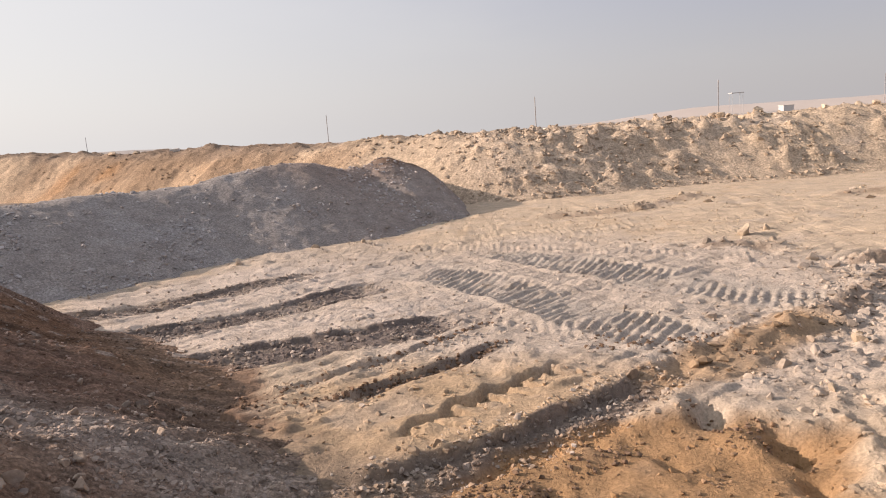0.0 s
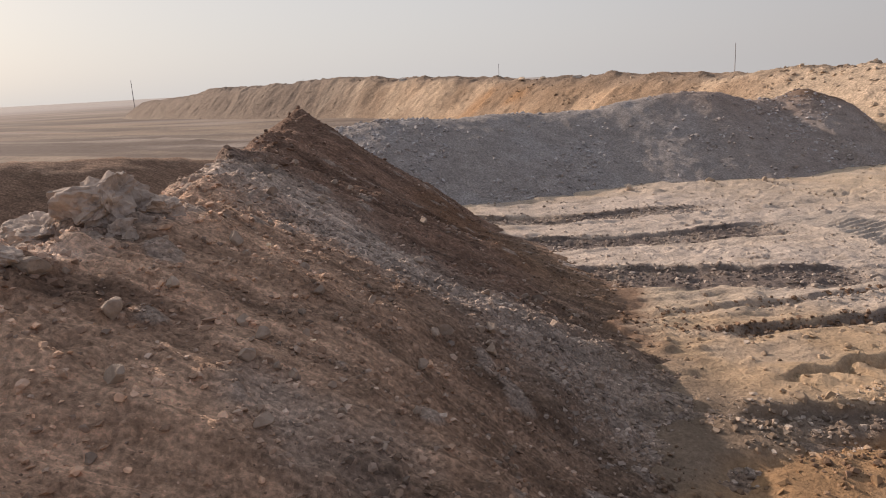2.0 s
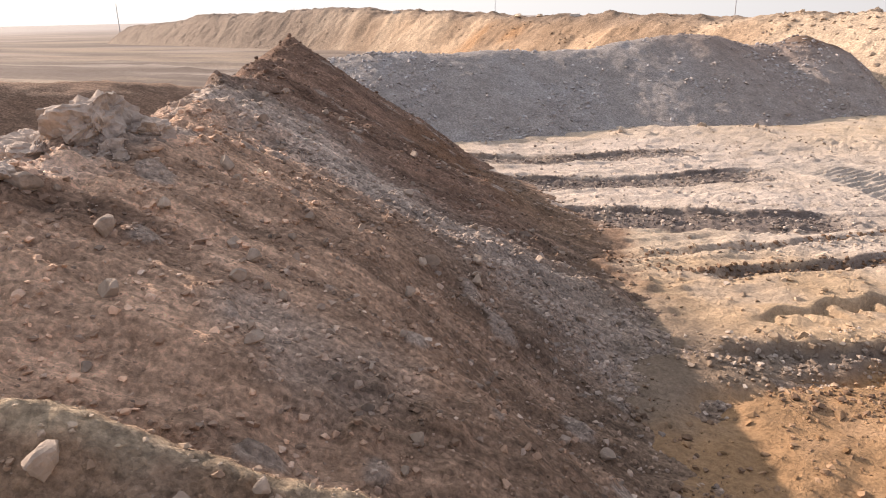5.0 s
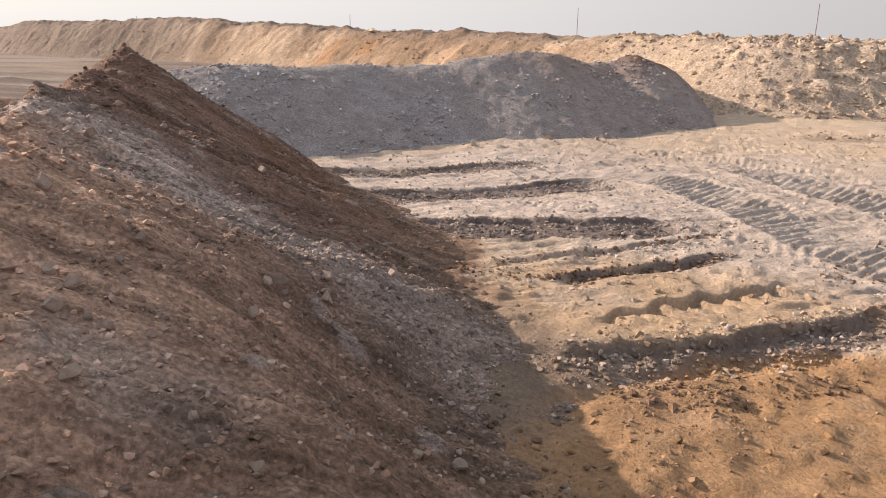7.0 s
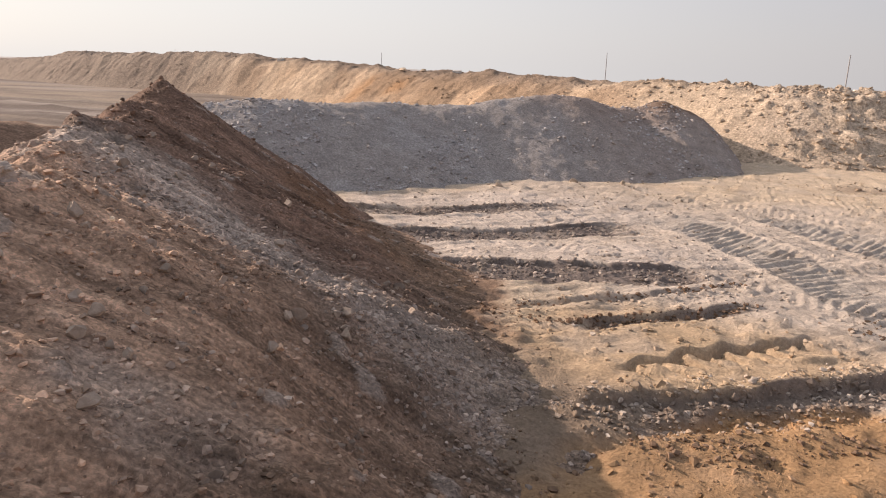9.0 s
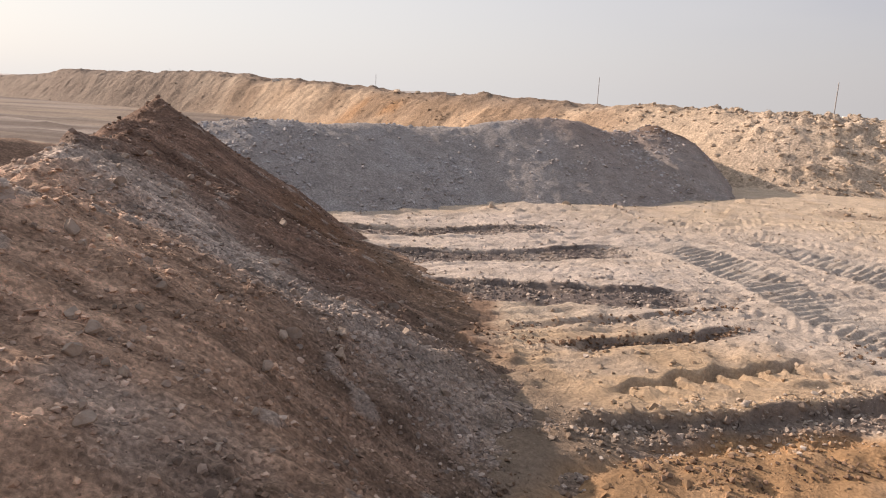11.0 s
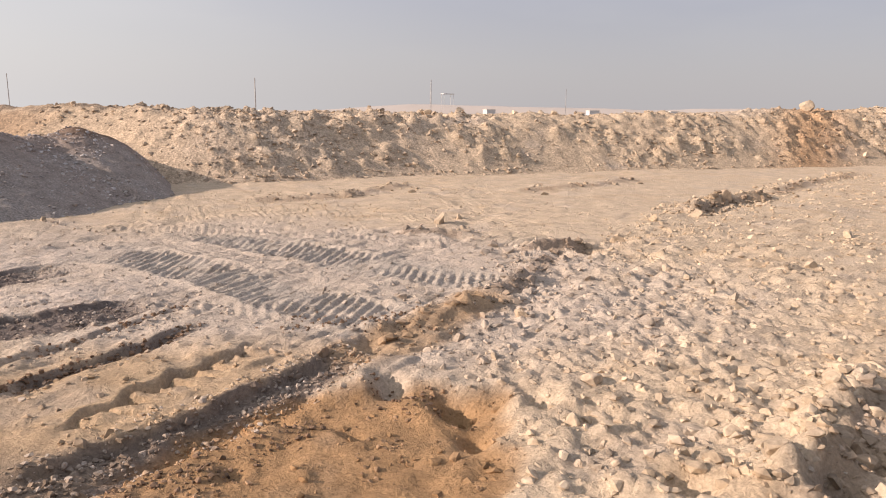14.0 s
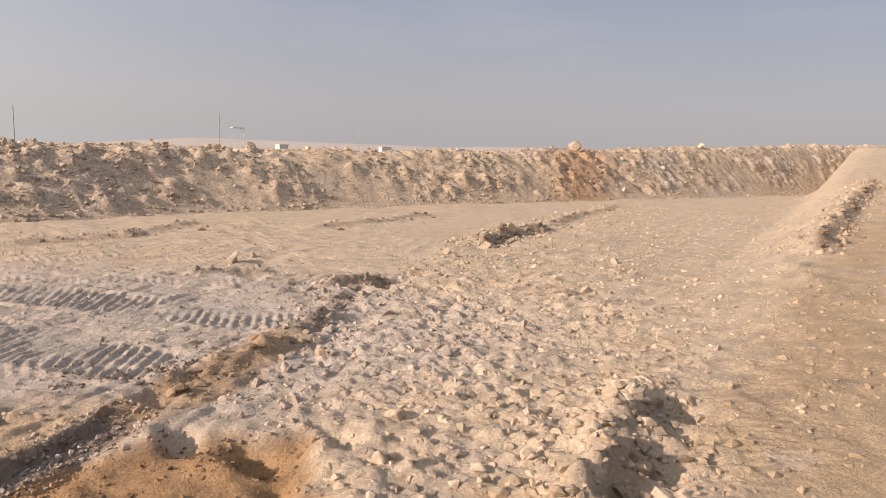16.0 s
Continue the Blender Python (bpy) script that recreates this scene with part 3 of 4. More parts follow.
def bank_tone(X, Y):
    c = np.broadcast_to(np.array((0.36, 0.25, 0.17)), np.shape(X) + (3,)).copy()
    _, d, _ = along(X, Y, BANK)
    # thin paler line along the rim stands for sunlight on it
    c = blend(c, np.array((0.46, 0.36, 0.25)), step(0.09, 0.02, np.abs(d) + 0.08 * fbm(X * 4, Y * 4, 3, 131)))
    return blend(c, ASH, 0.12 * step(0.1, 0.5, fbm(X * 2, Y * 2, 4, 133)))


def gravel_tone(X, Y):
    s, d, ln = along(X, Y, GRAVEL)
    c = np.broadcast_to(np.array((0.35, 0.318, 0.292)), np.shape(X) + (3,)).copy()
    warm = step(8.5, 13.0, s + 1.5 * fbm(s * 0.6, d * 0.6, 3, 141))
    c = blend(c, np.array((0.31, 0.245, 0.205)), warm * (0.55 + 0.45 * step(2.2, 0.6, np.abs(d) + 0.8 * fbm(X, Y, 3, 143))) * 0.85)
    c = blend(c, np.array((0.20, 0.13, 0.085)), step(ln - 2.2, ln - 0.8, s) * step(1.1, 0.2, np.abs(d) + 0.3 * fbm(X * 2, Y * 2, 3, 147)) * 0.9)
    c = blend(c, np.array((0.40, 0.38, 0.365)), 0.5 * step(0.1, 0.5, fbm(X * 0.9, Y * 0.9, 4, 149)) * (1 - 0.6 * warm))
    return c


def berm_tone(X, Y, w):
    c = np.broadcast_to(np.array((0.52, 0.41, 0.295)), np.shape(X) + (3,)).copy()
    rust = step(-2.0, -9.0, X + 2.0 * fbm(X * 0.2, Y * 0.2, 3, 151)) * step(-46, -20, X)
    c = blend(c, np.array((0.38, 0.205, 0.09)), rust * (0.35 + 0.5 * step(-0.2, 0.5, fbm(X * 0.25, Y * 0.25, 3, 153))) * step(4.6, 2.4, w))
    c = blend(c, PALE * 0.95, 0.55 * step(0.1, 0.45, fbm(X * 0.35, Y * 0.6, 4, 157)) * step(-4, 3, X))
    grey = np.exp(-((X - 5.5) / 2.3) ** 2 - ((w - 1.8) / 1.6) ** 2)
    c = blend(c, np.array((0.52, 0.48, 0.42)), 0.5 * grey)
    # stretch turned from the sun, brightened through its colour
    c = blend(c, np.array((0.565, 0.45, 0.335)), 0.6 * step(-1, 2, X) * step(16, 10, X))
    c = blend(c, np.array((0.44, 0.25, 0.12)), 0.6 * np.exp(-((X - 33.0 - w) / 2.6) ** 2))
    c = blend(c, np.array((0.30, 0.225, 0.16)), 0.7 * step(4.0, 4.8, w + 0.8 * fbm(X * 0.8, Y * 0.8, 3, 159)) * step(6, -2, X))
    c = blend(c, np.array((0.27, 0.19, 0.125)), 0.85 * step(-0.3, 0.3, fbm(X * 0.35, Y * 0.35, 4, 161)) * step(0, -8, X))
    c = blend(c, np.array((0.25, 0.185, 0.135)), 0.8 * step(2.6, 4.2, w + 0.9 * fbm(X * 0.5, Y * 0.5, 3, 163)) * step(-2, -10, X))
    c = blend(c, np.array((0.26, 0.205, 0.16)), step(-34, -56, X) * 0.85)
    c = blend(c, np.array((0.46, 0.35, 0.25)), 0.25 * step(15, 7, X + 3 * fbm(X * 0.2, Y * 0.2, 3, 165)) * step(-8, 0, X))
    return c


# ---- meshes ----
def sheet(name, XYZ, tone, material, keep=None):
    """A grid of points as one smooth mesh with its soil colours."""
    r, c = XYZ.shape[:2]
    idx = np.arange(r * c).reshape(r, c)
    quads = np.stack([idx[:-1, :-1], idx[1:, :-1], idx[1:, 1:], idx[:-1, 1:]], -1).reshape(-1, 4)
    if keep is not None:
        quads = quads[keep.ravel()[quads].any(1)]
    used = np.unique(quads)
    back = np.zeros(r * c, np.int64)
    back[used] = np.arange(len(used))
    return raw_mesh(name, XYZ.reshape(-1, 3)[used], back[quads], tone.reshape(-1, 3)[used], material, True)


def raw_mesh(name, verts, faces, tone, material, smooth):
    me = bpy.data.meshes.new(name)
    k = faces.shape[1]
    me.vertices.add(len(verts))
    me.vertices.foreach_set("co", np.ascontiguousarray(verts, np.float32).ravel())
    me.loops.add(faces.size)
    me.loops.foreach_set("vertex_index", np.ascontiguousarray(faces, np.int32).ravel())
    me.polygons.add(len(faces))
    me.polygons.foreach_set("loop_start", np.arange(0, faces.size, k, dtype=np.int32))
    me.polygons.foreach_set("use_smooth", np.full(len(faces), smooth))
    me.update(calc_edges=True)
    col = me.attributes.new("soil", "FLOAT_COLOR", "POINT")
    col.data.foreach_set("color", np.concatenate([np.clip(tone, 0, 1), np.ones((len(verts), 1))], 1).astype(np.float32).ravel())
    me.materials.append(material)
    return new(name, me)


def graded(lo, hi, fine, inner_lo, inner_hi, growth=1.034, growth_lo=None):
    """Grid lines: even inside, then wider and wider, fast beyond thirty metres."""
    mid = list(np.arange(inner_lo, inner_hi, fine))
    right, stp = [mid[-1]], fine
    while right[-1] < hi:
        stp *= growth if abs(right[-1]) < 34 else 1.12
        right.append(right[-1] + stp)
    left, stp = [mid[0]], fine
    while left[-1] > lo:
        stp *= (growth_lo or growth) if abs(left[-1]) < 34 else 1.12
        left.append(left[-1] - stp)
    return np.array(left[:0:-1] + mid + right[1:])


gx = graded(-3200, 3200, 0.036, -4.5, 9.5)
gy = graded(-3000, 3600, 0.036, 2.8, 14.0, growth_lo=1.06)
GX, GY = np.meshgrid(gx, gy, indexing="xy")
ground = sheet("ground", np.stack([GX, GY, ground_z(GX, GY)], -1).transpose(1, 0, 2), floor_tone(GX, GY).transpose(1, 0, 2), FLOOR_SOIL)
tagged(ground, "pale dry quarry floor of sandy soil with crawler tracks and soil ridges", "ground", kind="structure")


def heap(name, lines, zf, tone, material, under):
    X, Y = np.meshgrid(*lines, indexing="ij")
    Z = zf(X, Y)
    return sheet(name, np.stack([X, Y, Z], -1), tone(X, Y), material, Z > under(X, Y) - 0.12)


def even(box, cell):
    return np.arange(box[0], box[1], cell), np.arange(box[2], box[3], cell)


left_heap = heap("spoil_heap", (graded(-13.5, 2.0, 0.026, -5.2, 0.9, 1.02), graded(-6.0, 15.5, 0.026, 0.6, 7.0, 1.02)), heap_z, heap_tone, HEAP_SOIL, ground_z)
tagged(left_heap, "long shaded heap of red-brown and grey-brown spoil with stones on the quarry floor", "soil heap", kind="stuff")
bank = heap("earth_bank", even((-4.5, 0.6, -1.4, 3.4), 0.02), bank_z, bank_tone, HEAP_SOIL, lambda X, Y: np.maximum(ground_z(X, Y), heap_z(X, Y)))
tagged(bank, "low bank of brown earth with a sunlit rim painted in, beside the heap", "earth bank", kind="stuff")
gravel = heap("gravel_heap", even((-18.0, 3.0, 9.5, 32.0), 0.07), gravel_z, gravel_tone, GRAVEL_SOIL, ground_z)
tagged(gravel, "long heap of blue-grey crushed gravel in shade on the pale floor", "gravel heap", kind="stuff")
mound = heap("soil_mound", even((-20, -6.5, -1.0, 15.0), 0.09), mound_z, lambda X, Y: np.broadcast_to(BROWN * 0.7, X.shape + (3,)).copy(), HEAP_SOIL, ground_z)
tagged(mound, "low dark brown soil mound behind the spoil heap", "soil heap", kind="stuff")


def berm_line(step_size):
    """Points and leftward-back directions along the berm's foot."""
    P = np.array(BERM, float)
    run = np.concatenate([[0], np.cumsum(np.hypot(*np.diff(P, axis=0).T))])
    s = np.arange(0, run[-1], step_size)
    x, y, h = np.interp(s, run, P[:, 0]), np.interp(s, run, P[:, 1]), np.interp(s, run, BERM_HIGH)
    k = np.ones(61) / 61 if step_size < 0.3 else np.ones(9) / 9
    pad = len(k) // 2
    x, y = (np.convolve(np.pad(v, pad, mode="reflect", reflect_type="odd"), k, "valid") for v in (x, y))
    tx, ty = np.gradient(x), np.gradient(y)
    ln = np.hypot(tx, ty)
    return s, x, y, h, ty / ln, -tx / ln


bs, bx, by, bh, bnx, bny = berm_line(0.13)
bw = np.arange(-1.6, 10.5, 0.12)
S, W = np.meshgrid(bs, bw, indexing="ij")
BX, BY = bx[:, None] + bnx[:, None] * W, by[:, None] + bny[:, None] * W


def berm_z(X, Y, s, w, h):
    """Height of the berm, way s along its foot and w back from it."""
    wide = w + (0.5 - 0.36 * step(0, -8, X) - 0.32 * step(10, 22, X)) * fbm(s * 0.22, w * 0.1, 3, 171) + 0.08 * step(4, -6, X) * fbm(s * 0.9, w * 0.25, 3, 173)
    face = step(-0.9, 4.4, wide) ** 0.9
    back = step(10.0, 5.6, w)
    z = h * face * back + 0.18 * fbm(s * 0.33, w * 0.3, 3, 175) * face
    left = step(0, -8, X)
    z = z + 0.34 * left * fbm(X * 0.4, Y * 0.4, 5, 183, 0.62) * step(0.3, 1.5, w) * step(6.0, 4.5, w)
    z = z + 0.55 * left * fbm(X * 0.13, Y * 0.13, 4, 185, 0.6) * step(2.5, 4.5, w)
    lumps = np.abs(fbm(X * 1.1, Y * 1.1, 5, 179, 0.65))
    crest = np.exp(-((w - 4.7) / 1.2) ** 2)
    rubble = step(-0.4, 0.15, fbm(X * 0.33, Y * 0.33 + 0.2 * w, 3, 187)) * step(0.0, 1.0, w) * step(-5, 3, X)
    z = z + (0.20 * step(-2, 6, X) * step(0.2, 1.4, w) + 0.22 * crest) * lumps * step(0, 1, face * 3)
    z = z + 0.15 * step(-3, 4, X) * step(0.1, 1.0, w) * fbm(X * 0.55, Y * 0.55, 3, 189) + (0.10 + 0.22 * rubble) * (1 - 0.6 * crest) * cobble(X, Y, 0.95, 9, 0.7)[0] * step(-0.4, 0.6, w)
    z = z + (0.07 + 0.2 * rubble) * (1 - 0.4 * crest) * cobble(X, Y, 0.5, 10, 0.75)[0] * step(-0.4, 0.6, w)
    # gouge below the large boulder
    z = z - 0.5 * np.exp(-((X - 37.2 + 0.75 * (w - 4.0)) / 0.35) ** 2) * step(0.2, 0.8, w) * step(4.6, 3.8, w)
    return z - 0.25


BZ = berm_z(BX, BY, S, W, bh[:, None])
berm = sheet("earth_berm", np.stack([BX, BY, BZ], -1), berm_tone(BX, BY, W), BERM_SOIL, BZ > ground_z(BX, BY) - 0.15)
tagged(berm, "long bulldozed berm of tan and rust-orange earth with clods closing the quarry", "earth berm", kind="stuff")


def top_z(X, Y):
    z = ground_z(X, Y)
    for f in (heap_z, bank_z, gravel_z, mound_z):
        z = np.maximum(z, f(X, Y))
    return z


# ---- stones ----
def stone_shape(level, seed, flat=0.75, cut=0.22, most=0.40):
    """A broken stone about one metre across: a ball cut by random planes."""
    bm = bmesh.new()
    bmesh.ops.create_icosphere(bm, subdivisions=level, radius=0.5)
    r = random.Random(seed)
    planes = []
    for _ in range(9):
        v = Vector((r.gauss(0, 1), r.gauss(0, 1), r.gauss(0, 0.8))).normalized()
        planes.append((v, r.uniform(0.5 - cut, most)))
    for v in bm.verts:
        for p, d in planes:
            over = v.co.dot(p) - d
            if over > 0:
                v.co -= p * over
        v.co += Vector((r.uniform(-1, 1), r.uniform(-1, 1), r.uniform(-1, 1))) * 0.006
        v.co.z *= flat
        v.co.x *= 1.0 + 0.25 * math.sin(seed)
    return bm


def stone_arrays(seed, flat=0.75):
    """A sharp broken stone: the hull of a few random points."""
    r = random.Random(seed)
    bm = bmesh.new()
    for _ in range(13):
        v = Vector((r.gauss(0, 1), r.gauss(0, 1), r.gauss(0, 1))).normalized() * r.uniform(0.42, 0.54)
        bm.verts.new((v.x * 1.1, v.y, v.z * flat))
    out = bmesh.ops.convex_hull(bm, input=bm.verts[:])
    bmesh.ops.delete(bm, geom=list({e for e in out["geom_interior"] + out["geom_unused"] if isinstance(e, bmesh.types.BMVert)}), context="VERTS")
    bmesh.ops.triangulate(bm, faces=bm.faces[:])
    bm.normal_update()
    bm.verts.index_update()
    bm.verts.ensure_lookup_table()
    v = np.array([q.co[:] for q in bm.verts])
    f = np.array([[q.index for q in p.verts] for p in bm.faces])
    bm.free()
    return v, f


CRUMBS = [stone_arrays(300 + k, 0.62 + 0.07 * (k % 5)) for k in range(16)]


def scatter(name, X, Y, Z, size, tone, material, label, category, sink=0.25):
    """Loose stones nobody could count, as one object."""
    verts, faces, cols, base = [], [], [], 0
    kinds = rng.integers(0, len(CRUMBS), len(X))
    for k, (v, f) in enumerate(CRUMBS):
        pick = np.where(kinds == k)[0]
        if not len(pick):
            continue
        turn = rng.random(len(pick)) * 6.283
        tip = rng.normal(0, 0.5, len(pick))
        c, s, ct, st = np.cos(turn), np.sin(turn), np.cos(tip), np.sin(tip)
        sx = size[pick] * rng.uniform(0.75, 1.3, len(pick))
        p = v[None] * np.stack([sx, size[pick], size[pick] * rng.uniform(0.7, 1.1, len(pick))], -1)[:, None, :]
        py, pz = p[..., 1] * ct[:, None] - p[..., 2] * st[:, None], p[..., 1] * st[:, None] + p[..., 2] * ct[:, None]
        x = p[..., 0] * c[:, None] - py * s[:, None] + X[pick][:, None]
        y = p[..., 0] * s[:, None] + py * c[:, None] + Y[pick][:, None]
        z = pz + (Z[pick] + size[pick] * (0.36 - sink))[:, None]
        verts.append(np.stack([x, y, z], -1).reshape(-1, 3))
        faces.append((f[None] + (base + np.arange(len(pick)) * len(v))[:, None, None]).reshape(-1, 3))
        cols.append(np.repeat(tone[pick], len(v), 0))
        base += len(pick) * len(v)
    ob = raw_mesh(name, np.concatenate(verts), np.concatenate(faces), np.concatenate(cols), material, False)
    return tagged(ob, label, category, kind="stuff")


def spread(n, box, weight):
    """Random places in a box, kept by a weight of 0 to 1."""
    X, Y = rng.uniform(box[0], box[1], n), rng.uniform(box[2], box[3], n)
    m = rng.random(n) < weight(X, Y)
    return X[m], Y[m]


def sizes(n, lo, hi, power=2.6):
    return lo + (hi - lo) * rng.random(n) ** power


def clear_of_heaps(X, Y):
    return np.maximum.reduce([heap_z(X, Y), gravel_z(X, Y), bank_z(X, Y), mound_z(X, Y)]) < ground_z(X, Y)


# driven floor
X, Y = spread(38000, (-8, 12, 3.0, 24), lambda x, y: clear_of_heaps(x, y) * (1 - rough_zone(x, y)) * np.clip(7.0 / np.hypot(x, y), 0, 1) * (0.35 + 0.65 * step(-0.1, 0.4, fbm(x * 0.8, y * 0.8, 3, 201))) * (1 - 0.5 * patch_zone(x, y)))
scatter("floor_pebbles", X, Y, ground_z(X, Y), sizes(len(X), 0.016, 0.085, 3.5), floor_tone(X, Y) * rng.uniform(0.7, 1.15, (len(X), 1)), STONE, "small pale pebbles and crumbs of earth on the driven floor", "pebbles")
# loose clods on the right
X, Y = spread(76000, (2.2, 34, 2.4, 26), lambda x, y: rough_zone(x, y) * np.clip(8.0 / np.hypot(x, y), 0, 1) ** 0.85 * (1 - 0.85 * step(0.3, 0.8, ramp(x, y))) * (1 - 0.72 * sandy(x, y)))
scatter("floor_clods", X, Y, ground_z(X, Y), sizes(len(X), 0.016, 0.16, 4.2), floor_tone(X, Y) * rng.uniform(0.72, 1.08, (len(X), 1)), STONE, "loose sandy clods and broken stones strewn over the rough ground", "clods", 0.38)
# dark crumbs of clay round the scraped patch
X, Y = spread(13000, (-1.6, 4.2, 3.4, 7.6), lambda x, y: clear_of_heaps(x, y) * step(0.02, 0.5, patch_zone(x, y)) * (0.12 + 0.88 * step(0.05, 0.4, fbm(x * 1.5, y * 1.5, 3, 231))) * 0.5)
scatter("clay_crumbs", X, Y, ground_z(X, Y), sizes(len(X), 0.010, 0.075, 5.0), np.tile(np.array((0.31, 0.205, 0.125)), (len(X), 1)) * rng.uniform(0.7, 1.4, (len(X), 1)), STONE, "dark orange-brown crumbs of clay round the scraped patch", "clods", 0.36)
# stones on the windrows
WX, WY = [], []
for pts, h, w in WINDROWS:
    n = int((480 if pts[0] == (-1.0, 5.7) else 60) * sum(math.dist(a, b) for a, b in zip(pts, pts[1:])) * (0.45 if pts[0][0] > 9 else 1))
    run = np.concatenate([[0], np.cumsum([math.dist(a, b) for a, b in zip(pts, pts[1:])])])
    s = rng.random(n) * run[-1]
    WX.append(np.interp(s, run, [p[0] for p in pts]) + rng.normal(0.12, w * 0.75, n))
    WY.append(np.interp(s, run, [p[1] for p in pts]) + rng.normal(-0.2, w * 0.75, n))
for (pts, h, w), band in zip(WINDROWS[:3], CUT_BANDS):
    run = np.concatenate([[0], np.cumsum([math.dist(a, b) for a, b in zip(pts, pts[1:])])])
    n = int(300 * run[-1])
    s = rng.random(n) * run[-1]
    dx, dy = pts[-1][0] - pts[0][0], pts[-1][1] - pts[0][1]
    back = rng.uniform(-0.05, band + 0.1, n) / math.hypot(dx, dy)
    WX.append(np.interp(s, run, [p[0] for p in pts]) + dy * back)
    WY.append(np.interp(s, run, [p[1] for p in pts]) - dx * back)
X, Y = np.concatenate(WX), np.concatenate(WY)
m = clear_of_heaps(X, Y)
X, Y = X[m], Y[m]
scatter("ridge_stones", X, Y, ground_z(X, Y), sizes(len(X), 0.012, 0.085, 3.6), blend(floor_tone(X, Y), PALE, rng.random(len(X)) ** 2.0), STONE, "grey and white stones along the pushed-up soil ridges", "stones")
# dark damp crumbs turned up by the blade
WX, WY = [], []
for pts, per, wide in ((WINDROWS[3][0], 70, 0.05), (WINDROWS[4][0], 170, 0.06), ([(1.9, 9.3), (2.9, 8.7), (3.6, 8.6)], 140, 0.2), ([(-2.9, 8.0), (-1.6, 7.7)], 120, 0.2), ([(-0.4, 5.4), (0.7, 5.75), (1.6, 6.4)], 130, 0.14), ([(2.3, 6.9), (2.9, 6.3)], 120, 0.14), ([(-1.6, 4.6), (-0.9, 3.9), (-0.4, 3.2)], 160, 0.35)):
    run = np.concatenate([[0], np.cumsum([math.dist(a, b) for a, b in zip(pts, pts[1:])])])
    n = int(per * run[-1])
    s = run[-1] * rng.random(n)
    WX.append(np.interp(s, run, [p[0] for p in pts]) + rng.normal(0.03, wide, n))
    WY.append(np.interp(s, run, [p[1] for p in pts]) + rng.normal(-0.08, wide, n))
X, Y = np.concatenate(WX), np.concatenate(WY)
m = clear_of_heaps(X, Y)
X, Y = X[m], Y[m]
scatter("dark_crumbs", X, Y, ground_z(X, Y), sizes(len(X), 0.012, 0.075, 3.4), np.tile(np.array((0.225, 0.15, 0.10)), (len(X), 1)) * rng.uniform(0.7, 1.5, (len(X), 1)), STONE, "dark brown crumbs of damp soil along the blade cuts", "clods", 0.15)
# ragged clods piled along the larger ridges
WX, WY, WS = [], [], []
for j, per, big in ((6, 80, 0.24), (7, 110, 0.26), (8, 30, 0.24), (9, 40, 0.26), (10, 22, 0.24), (11, 30, 0.2), (12, 30, 0.2), (13, 12, 0.3), (14, 9, 0.3), (15, 46, 0.26)):
    pts, h, w = WINDROWS[j]
    run = np.concatenate([[0], np.cumsum([math.dist(a, b) for a, b in zip(pts, pts[1:])])])
    n = int(per * run[-1])
    s = rng.random(n) * run[-1]
    WX.append(np.interp(s, run, [p[0] for p in pts]) + rng.normal(0, w, n))
    WY.append(np.interp(s, run, [p[1] for p in pts]) + rng.normal(0, w, n))
    WS.append(sizes(n, 0.04, big, 2.6))
X, Y, size = np.concatenate(WX), np.concatenate(WY), np.concatenate(WS)
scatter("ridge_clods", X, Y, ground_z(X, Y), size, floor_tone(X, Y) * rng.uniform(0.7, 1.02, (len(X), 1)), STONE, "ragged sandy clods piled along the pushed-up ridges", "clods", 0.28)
# spoil heap
X, Y = spread(52000, (-10, 0.6, -0.5, 13.5), lambda x, y: (heap_z(x, y) > ground_z(x, y) - 0.02) * np.clip(5.0 / np.hypot(x, y), 0, 1))
scatter("heap_stones", X, Y, heap_z(X, Y), sizes(len(X), 0.012, 0.065, 3.8), blend(heap_tone(X, Y), ASH, rng.random(len(X)) ** 2 * 0.7) * (0.55 + 1.0 * rng.random((len(X), 1)) ** 1.5), STONE, "small stones and crumbs over the slope of the spoil heap", "stones")
# grey rubble running down the spur of the heap
t = rng.random(3200) ** 0.75
X = -5.2 + 4.2 * t + rng.normal(0, 0.2, len(t))
Y = 5.2 + 0.35 * t + rng.normal(-0.25, 0.40, len(t)) * (0.6 + 0.6 * t)
m = heap_z(X, Y) > ground_z(X, Y) - 0.03
X, Y = X[m], Y[m]
scatter("spur_rubble", X, Y, heap_z(X, Y), sizes(len(X), 0.012, 0.085, 3.6), np.tile(ASH, (len(X), 1)) * rng.uniform(0.62, 1.1, (len(X), 1)), STONE, "ash-grey broken rubble down the spur of the spoil heap", "stones", 0.42)
# gravel heap
X, Y = spread(36000, (-16, 2.5, 10, 30), lambda x, y: (gravel_z(x, y) > ground_z(x, y) - 0.02) * (0.12 + 0.88 * step(0.05, 0.35, fbm(x * 0.45, y * 0.45, 3, 211))))
scatter("gravel_stones", X, Y, gravel_z(X, Y), sizes(len(X), 0.03, 0.17, 3.0), blend(gravel_tone(X, Y), np.array((0.55, 0.53, 0.525)), rng.random(len(X)) ** 1.5 * 0.9) * rng.uniform(0.85, 1.1, (len(X), 1)), STONE, "crushed blue-grey stones over the gravel heap", "gravel", 0.36)
# crumbling clods along the heap's crest
line = np.array(HEAP_RED + HEAP_GREY[1:9])
run = np.concatenate([[0], np.cumsum(np.hypot(*np.diff(line[:, :2], axis=0).T))])
t = rng.random(420) * run[-1]
X, Y = np.interp(t, run, line[:, 0]) + rng.normal(0, 0.4, 420), np.interp(t, run, line[:, 1]) + rng.normal(0, 0.4, 420)
